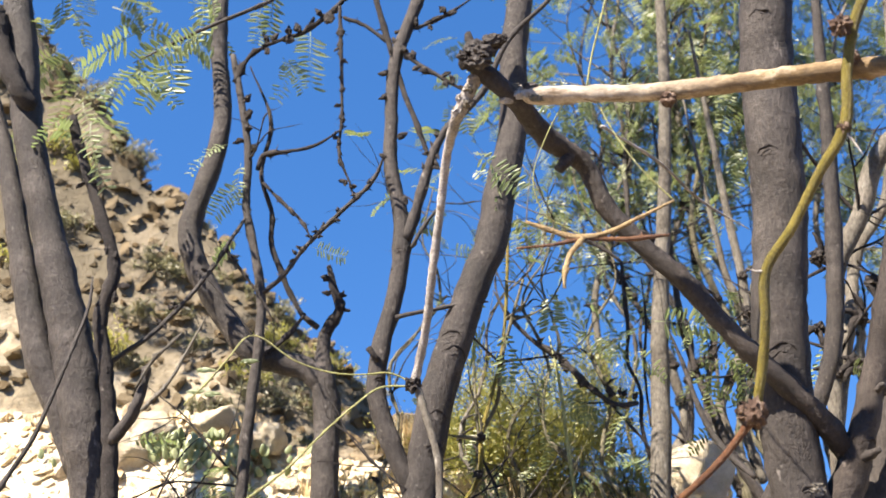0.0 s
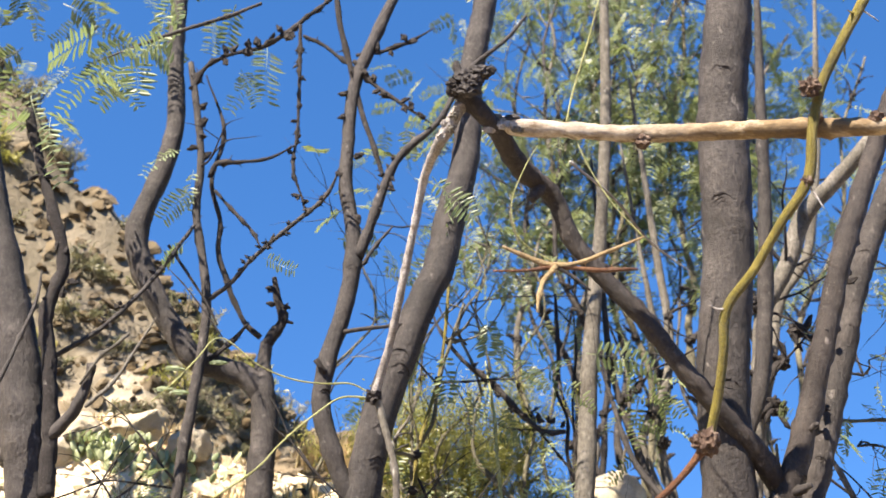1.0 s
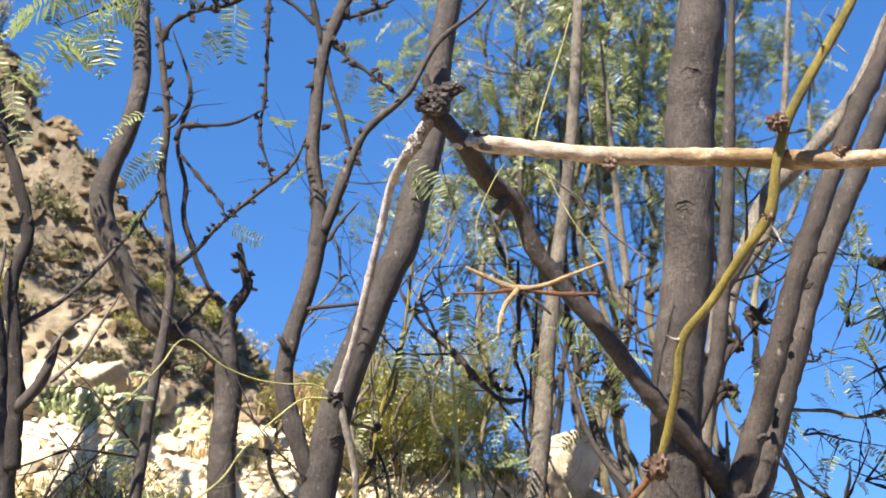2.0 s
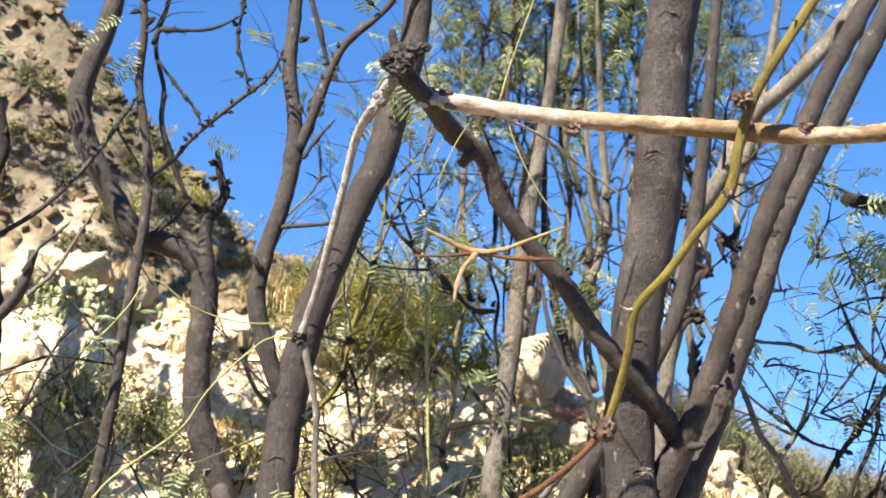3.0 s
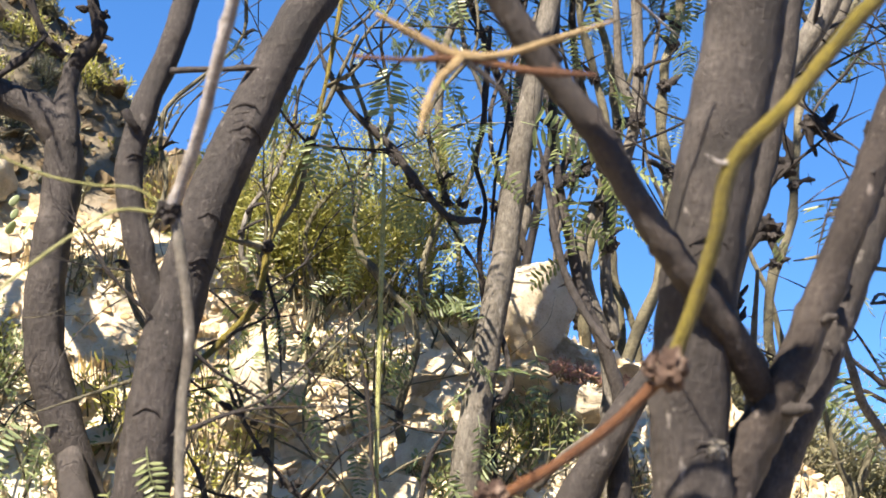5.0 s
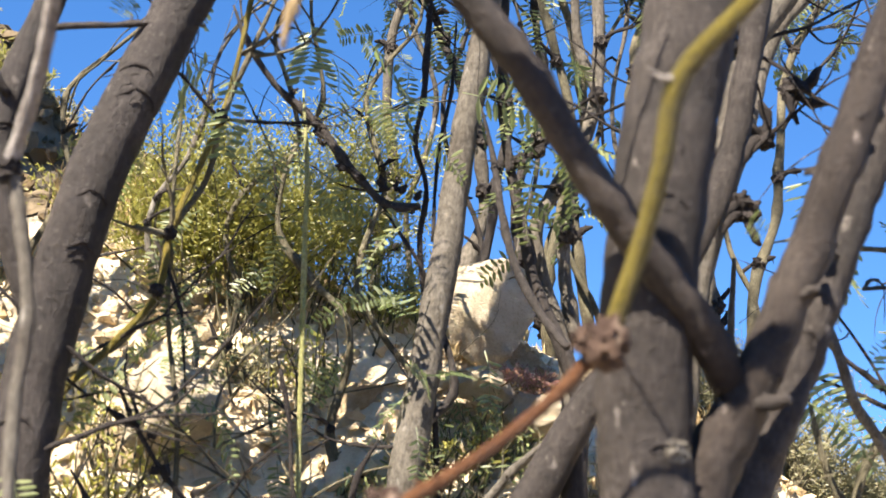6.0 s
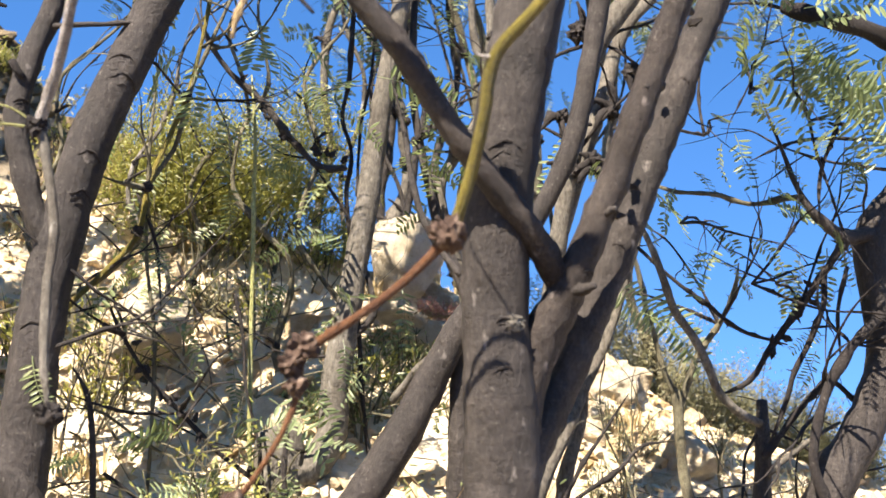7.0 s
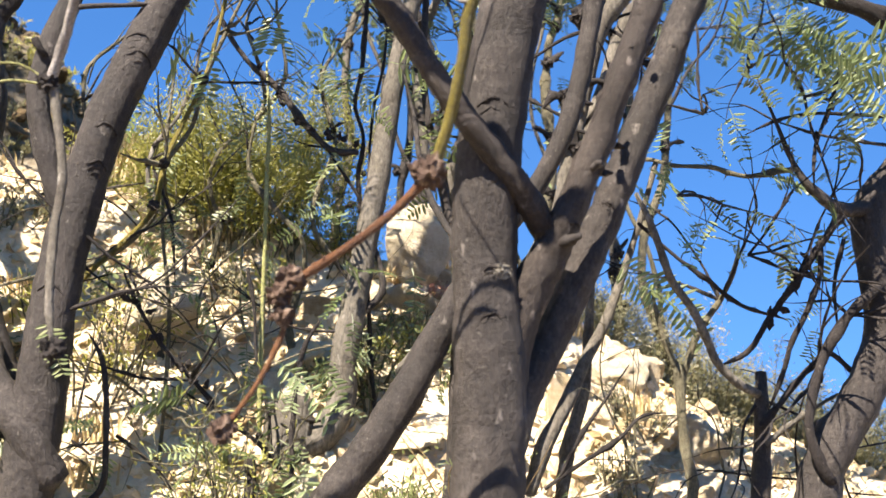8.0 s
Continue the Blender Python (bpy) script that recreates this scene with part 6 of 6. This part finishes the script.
leaves(thin, (-0.467, 3.320, 2.199), 5, 0.08, MINT, 0.9, 0.35, 782)
leaves(thin, (-0.693, 3.276, 2.010), 5, 0.08, MINT, 0.9, 0.35, 783)
leaves(thin, (-0.366, 3.276, 2.025), 5, 0.08, MINT, 0.9, 0.35, 784)
leaves(thin, (0.245, 3.360, 2.255), 4, 0.08, MINT, 0.9, 0.35, 785)
leaves(right, (1.232, 2.948, 2.394), 5, 0.05, MINT, 0.9, 0.4, 790)
leaves(right, (1.326, 2.928, 2.385), 3, 0.04, MINT, 0.8, 0.4, 791)
leaves(right, (1.396, 2.787, 2.689), 5, 0.06, SMALL, 1.3, 0.2, 792)
for k, p in enumerate([(1.285, 2.750, 2.661), (1.357, 2.750, 2.644), (1.404, 2.750, 2.599), (1.330, 2.760, 2.700)]):
    leaves(right, p, 4, 0.035, FRONDS, 0.8, 0.3, 795 + k, 0)


# ---- bushes, cactus, grass and the red plant on the slope ----
def bush(at, size, leaf_mat, seed, label, count=900, leaf=0.022, stem_mat=SAPLING, thick=0.006):
    """Many fine stems that fan out of one root, with small leaves in uneven clumps along them."""
    rng = random.Random(seed)
    ob = thing("desert_bush", at, label, "bush", "bushes on the slope")
    verts, faces = [], []
    lv, lf = [], []
    for k in range(26):
        way = Vector((rng.gauss(0, 0.55) * size[0] / size[2], rng.gauss(0, 0.45) * size[1] / size[2], 1.0)).normalized()
        reach = size[2] * rng.uniform(0.6, 1.1)
        p = Vector((rng.gauss(0, 0.03), rng.gauss(0, 0.03), -0.05))
        pts = [(*p, thick)]
        for i in range(1, 6):
            way = (way + Vector((rng.gauss(0, 0.16), rng.gauss(0, 0.16), rng.gauss(0, 0.1)))).normalized()
            p = p + way * reach / 5
            pts.append((*p, thick * (1 - 0.16 * i)))
        v, f = tube(pts, 4, 0.06, 0.05, seed=seed * 50 + k)
        n = len(verts)
        verts.extend([tuple(q) for q in v])
        faces.extend([tuple(a + n for a in q) for q in f])
        line = spline(pts, 0.03)
        for j in range(count // 26):
            u = rng.uniform(0.32, 1.0) ** 0.7
            q = Vector(line[int(u * (len(line) - 1))][:3]) + Vector((rng.gauss(0, 0.05), rng.gauss(0, 0.05), rng.gauss(0, 0.05))) * size[2]
            w = Vector((rng.gauss(0, 1), rng.gauss(0, 1), rng.gauss(0.7, 0.8))).normalized()
            a = w.orthogonal().normalized()
            leaflet(lv, lf, q, w, a, leaf * rng.uniform(0.6, 1.5), leaf * 0.28)
    tagged(link_mesh("branchwork", verts, faces, stem_mat, ob), kind="stuff")
    tagged(link_mesh("foliage", lv, lf, leaf_mat, ob, smooth=False), kind="stuff")
    return ob


def on_slope(x, y, sink=0.03):
    return (x, y, ground_height(x, y) - sink)


bush(on_slope(0.2, 3.79), (0.4, 0.25, 0.6), BUSH_LEAF, 1, "large olive-green creosote-like bush on pale scree", 16000, 0.0135, thick=0.003)
bush(on_slope(0.34, 3.82), (0.26, 0.2, 0.52), BUSH_LEAF, 2, "olive-green bush with fine upright stems", 7500, 0.0135, thick=0.003)
bush(on_slope(0.05, 3.84), (0.26, 0.25, 0.38), BUSH_LEAF, 3, "olive-green bush with fine upright stems", 5500, 0.0135, thick=0.003)
bush(on_slope(0.50, 3.84), (0.2, 0.18, 0.32), BUSH_LEAF, 4, "olive-green bush with fine upright stems", 2200, 0.0135, thick=0.003)
for k in range(18):
    x = 1.26 + 0.055 * k
    bush(on_slope(x, 4.0 + 0.08 * (k % 3)), (0.26, 0.2, 0.34 - 0.004 * k + 0.05 * (k % 2)), GREY_LEAF, 10 + k, "grey-green scrub along the slope's rim", 4200, 0.0125, thick=0.0022)
rng = random.Random(5)
for k in range(70):
    x, y = rng.uniform(-2.3, 0.3), rng.uniform(4.02, 4.5)
    bush(on_slope(x, y), (0.14, 0.14, rng.uniform(0.06, 0.15)), rng.choice([BUSH_LEAF, GREY_LEAF, GREY_LEAF]), 60 + k, "small green desert shrub on the brown ridge", 520, 0.019, thick=0.004)
for k in range(44):
    x, y = rng.uniform(-1.35, 1.9), rng.uniform(3.05, 3.75)
    bush(on_slope(x, y), (0.12, 0.12, rng.uniform(0.11, 0.25)), rng.choice([BUSH_LEAF, GREY_LEAF, HERB_LEAF]), 140 + k, "low green herb between pale stones", 260, 0.021, thick=0.004)

for k in range(9):
    x, y = -1.4 + 0.28 * k + rng.uniform(-0.06, 0.06), rng.uniform(3.08, 3.5)
    tall = rng.uniform(0.3, 0.5)
    bush(on_slope(x, y), (0.34, 0.2, tall), rng.choice([HERB_LEAF, BUSH_LEAF, GREY_LEAF]), 220 + k, "open twiggy shrub with sparse yellow-green leaves", 420, 0.018, rng.choice([SAPLING, SAPLING, STRAW]), 0.0034)

for k in range(7):
    x, y = -1.35 + 0.25 * k + rng.uniform(-0.06, 0.06), rng.uniform(3.05, 3.3)
    bush(on_slope(x, y), (0.45, 0.2, rng.uniform(0.35, 0.6) if x < -0.3 else rng.uniform(0.25, 0.42)), rng.choice([HERB_LEAF, HERB_LEAF, BUSH_LEAF]), 250 + k, "open dark-twigged shrub with small green leaves", 420, 0.022, rng.choice([STRAW, SAPLING, BARK]), 0.0034)

for k in range(9):
    x, y = rng.uniform(-1.5, -0.3), rng.uniform(3.1, 3.6)
    bush(on_slope(x, y), (0.28, 0.2, rng.uniform(0.18, 0.34)), rng.choice([HERB_LEAF, GREY_LEAF, HERB_LEAF]), 280 + k, "low rounded green shrub between pale stones", 600, 0.019, SAPLING, 0.0035)


def cactus(at, pads, seed):
    ob = thing("prickly_pear", at, "pale green prickly pear clump among cream rocks", "cactus", "cactus on the slope")
    rng = random.Random(seed)
    for k in range(pads):
        bm = bmesh.new()
        bmesh.ops.create_uvsphere(bm, u_segments=10, v_segments=7, radius=1.0)
        for v in bm.verts:
            v.co = Vector((v.co.x * 0.024, v.co.y * 0.006, (v.co.z + 0.9) * 0.036 * (1 + 0.15 * v.co.z)))
        me = bpy.data.meshes.new("pad")
        bm.to_mesh(me)
        bm.free()
        me.polygons.foreach_set("use_smooth", [True] * len(me.polygons))
        me.materials.append(PAD)
        pad = new("pad", me)
        pad.parent = ob
        tier = k % 3
        pad.matrix_basis = pose(rng.gauss(0, 0.11), rng.uniform(-0.05, 0.0), 0.03 * tier - 0.02, rng.uniform(-25, 25), rng.uniform(-35, 35), rng.uniform(-60, 60)) @ Matrix.Scale(rng.uniform(0.34, 0.58), 4)
    return ob


cactus(on_slope(-0.82, 3.78, 0.02), 70, 1)
cactus(on_slope(-0.66, 3.76, 0.02), 60, 2)
cactus(on_slope(-0.98, 3.77, 0.02), 60, 3)


def grass(at, height, count, seed, mat, label):
    rng = random.Random(seed)
    ob = thing("grass_tuft", at, label, "grass", "tufts on the slope")
    verts, faces = [], []
    for k in range(count):
        a = rng.uniform(0, 6.28)
        p = Vector((rng.gauss(0, 0.03), rng.gauss(0, 0.03), 0))
        bend = Vector((math.cos(a), math.sin(a), 0)) * rng.uniform(0.1, 0.6) * height
        side = Vector((-math.sin(a), math.cos(a), 0)) * 0.0025
        h = height * rng.uniform(0.6, 1.2)
        i = len(verts)
        m = p + bend * 0.3 + Vector((0, 0, h * 0.6))
        t = p + bend + Vector((0, 0, h))
        verts.extend([(p - side)[:], (p + side)[:], (m + side)[:], t[:], (m - side)[:]])
        faces.extend([(i, i + 1, i + 2, i + 4), (i + 4, i + 2, i + 3)])
    tagged(link_mesh("blade_clump", verts, faces, mat, ob, smooth=False), kind="stuff")
    return ob


for k in range(20):
    x = rng.uniform(-1.0, 2.1)
    grass(on_slope(x, 3.85 + rng.uniform(-0.06, 0.2), 0.01), rng.uniform(0.03, 0.06), 60, 900 + k, DRY, "tuft of dry straw-coloured grass on the rim")
for k in range(22):
    grass(on_slope(rng.uniform(-1.45, 1.8), rng.uniform(3.0, 3.8), 0.01), rng.uniform(0.05, 0.1), 40, 1000 + k, DRY, "tuft of dry straw-coloured grass between stones")
for k in range(5):
    grass(on_slope(-0.2 + 0.05 * k, 4.12 + 0.03 * (k % 2), 0.01), 0.13, 140, 940 + k, DRY, "tall tuft of dry straw-coloured grass on the ridge")

for k, (x, y, z) in enumerate([(0.745, 3.67, 2.262), (0.80, 3.68, 2.27), (0.85, 3.69, 2.25)]):
    bush((x, y, z), (0.16, 0.1, 0.055), RED_LEAF, 298 + k, "dull red low plant among cream rocks", 380, 0.010, STRAW, 0.0018)

boulder((0.712, 3.78, 2.385), (0.135, 0.11, 0.125), 3, "large smooth cream boulder standing on the rim", 20, 0.35)
boulder((0.82, 3.66, 2.16), (0.11, 0.1, 0.06), 8, "cream boulder under the rim", 60)
boulder((0.69, 3.66, 2.215), (0.1, 0.08, 0.05), 14, "low cream boulder under the rim", 25)
for k, (x, y) in enumerate([(0.63, 3.66), (0.69, 3.62), (0.74, 3.64)]):
    bush(on_slope(x, y), (0.12, 0.1, 0.17 + 0.02 * k), HERB_LEAF, 295 + k, "low green herb between pale stones", 300, 0.019, thick=0.003)
boulder((0.03, 3.80, 2.42), (0.085, 0.08, 0.085), 4, "white broken boulder on the rim", 0)
boulder((0.09, 3.83, 2.40), (0.07, 0.08, 0.06), 5, "white broken boulder on the rim", 40)
boulder((-0.74, 3.84, 2.66), (0.14, 0.12, 0.085), 6, "broad cream boulder on the rim", 10)
boulder((-0.92, 3.82, 2.64), (0.12, 0.12, 0.08), 7, "broad cream boulder on the rim", 80)
boulder((-0.58, 3.80, 2.60), (0.1, 0.1, 0.075), 9, "cream boulder with cracked faces on the rim", 30)
boulder((-1.0, 3.78, 2.55), (0.1, 0.1, 0.08), 10, "cream boulder with cracked faces on the rim", 70)
boulder((1.28, 3.80, 2.08), (0.12, 0.1, 0.075), 11, "cream boulder with cracked faces on the rim", 15)
boulder((1.45, 3.62, 1.88), (0.11, 0.1, 0.075), 12, "cream boulder with cracked faces on the slope", 50)
boulder((0.08, 3.5, 2.13), (0.12, 0.1, 0.1), 13, "tan broken boulder on the slope", 35)

# ---- stones of the scree, last ----
rng = random.Random(77)
spots = []
for k in range(290):
    x, y = rng.uniform(-1.4, 2.1), rng.uniform(3.0, 3.88)
    s = 0.02 + 0.07 * rng.random() ** 2.0
    spots.append((x, y, s))
for x, y, s in spots:
    ob = new("rock", ROCKS[rng.randrange(len(ROCKS))])
    ob.parent = ground
    ob.matrix_basis = pose(x, y, ground_height(x, y) + s * 0.05, 50 + rng.uniform(-32, 32), rng.uniform(-30, 30), 0) @ pose(0, 0, 0, 0, 0, rng.uniform(0, 360)) @ Matrix.Diagonal((s * rng.uniform(0.9, 1.7), s, s * rng.uniform(0.4, 0.8), 1))


def rubble(name, meshes, count, area, sizes, mat, label, tilt):
    """All the smaller stones as one mesh, lying along a slope of the given tilt."""
    rng = np.random.default_rng(len(name) + count)
    data = []
    for me in meshes:
        v = np.empty(len(me.vertices) * 3)
        me.vertices.foreach_get("co", v)
        data.append((v.reshape(-1, 3), [tuple(p.vertices) for p in me.polygons]))
    vs, fs, n = [], [], 0
    for k in range(count):
        v, f = data[rng.integers(len(data))]
        x, y = rng.uniform(*area[0]), area[1][0] + (area[1][1] - area[1][0]) * rng.random() ** area[2]
        s = sizes[0] + (sizes[1] - sizes[0]) * rng.random() ** 2.2
        e = Euler((tilt + rng.uniform(-0.6, 0.6), rng.uniform(-0.6, 0.6), 0)).to_matrix() @ Euler((0, 0, rng.uniform(-3.1, 3.1))).to_matrix()
        w = (v * (s * rng.uniform(0.9, 1.6), s, s * rng.uniform(0.5, 0.9))) @ np.array(e).T + (x, y, ground_height(x, y) + s * 0.08)
        vs.append(w)
        fs.extend([tuple(a + n for a in q) for q in f])
        n += len(v)
    ob = link_mesh(name, np.vstack(vs).tolist(), fs, mat, smooth=False)
    return tagged(ob, label, "stones", kind="stuff")


rubble("scree_stones", CHIPS, 13000, ((-1.8, 2.6), (2.75, 3.95), 0.75), (0.006, 0.04), ROCK, "loose angular cream stones covering the slope", 0.85)
rubble("ridge_stones", BROWN_ROCKS, 1800, ((-2.6, 0.6), (4.02, 4.6), 1.0), (0.01, 0.05), CLIFF, "brown weathered stones on the ridge", 0.9)
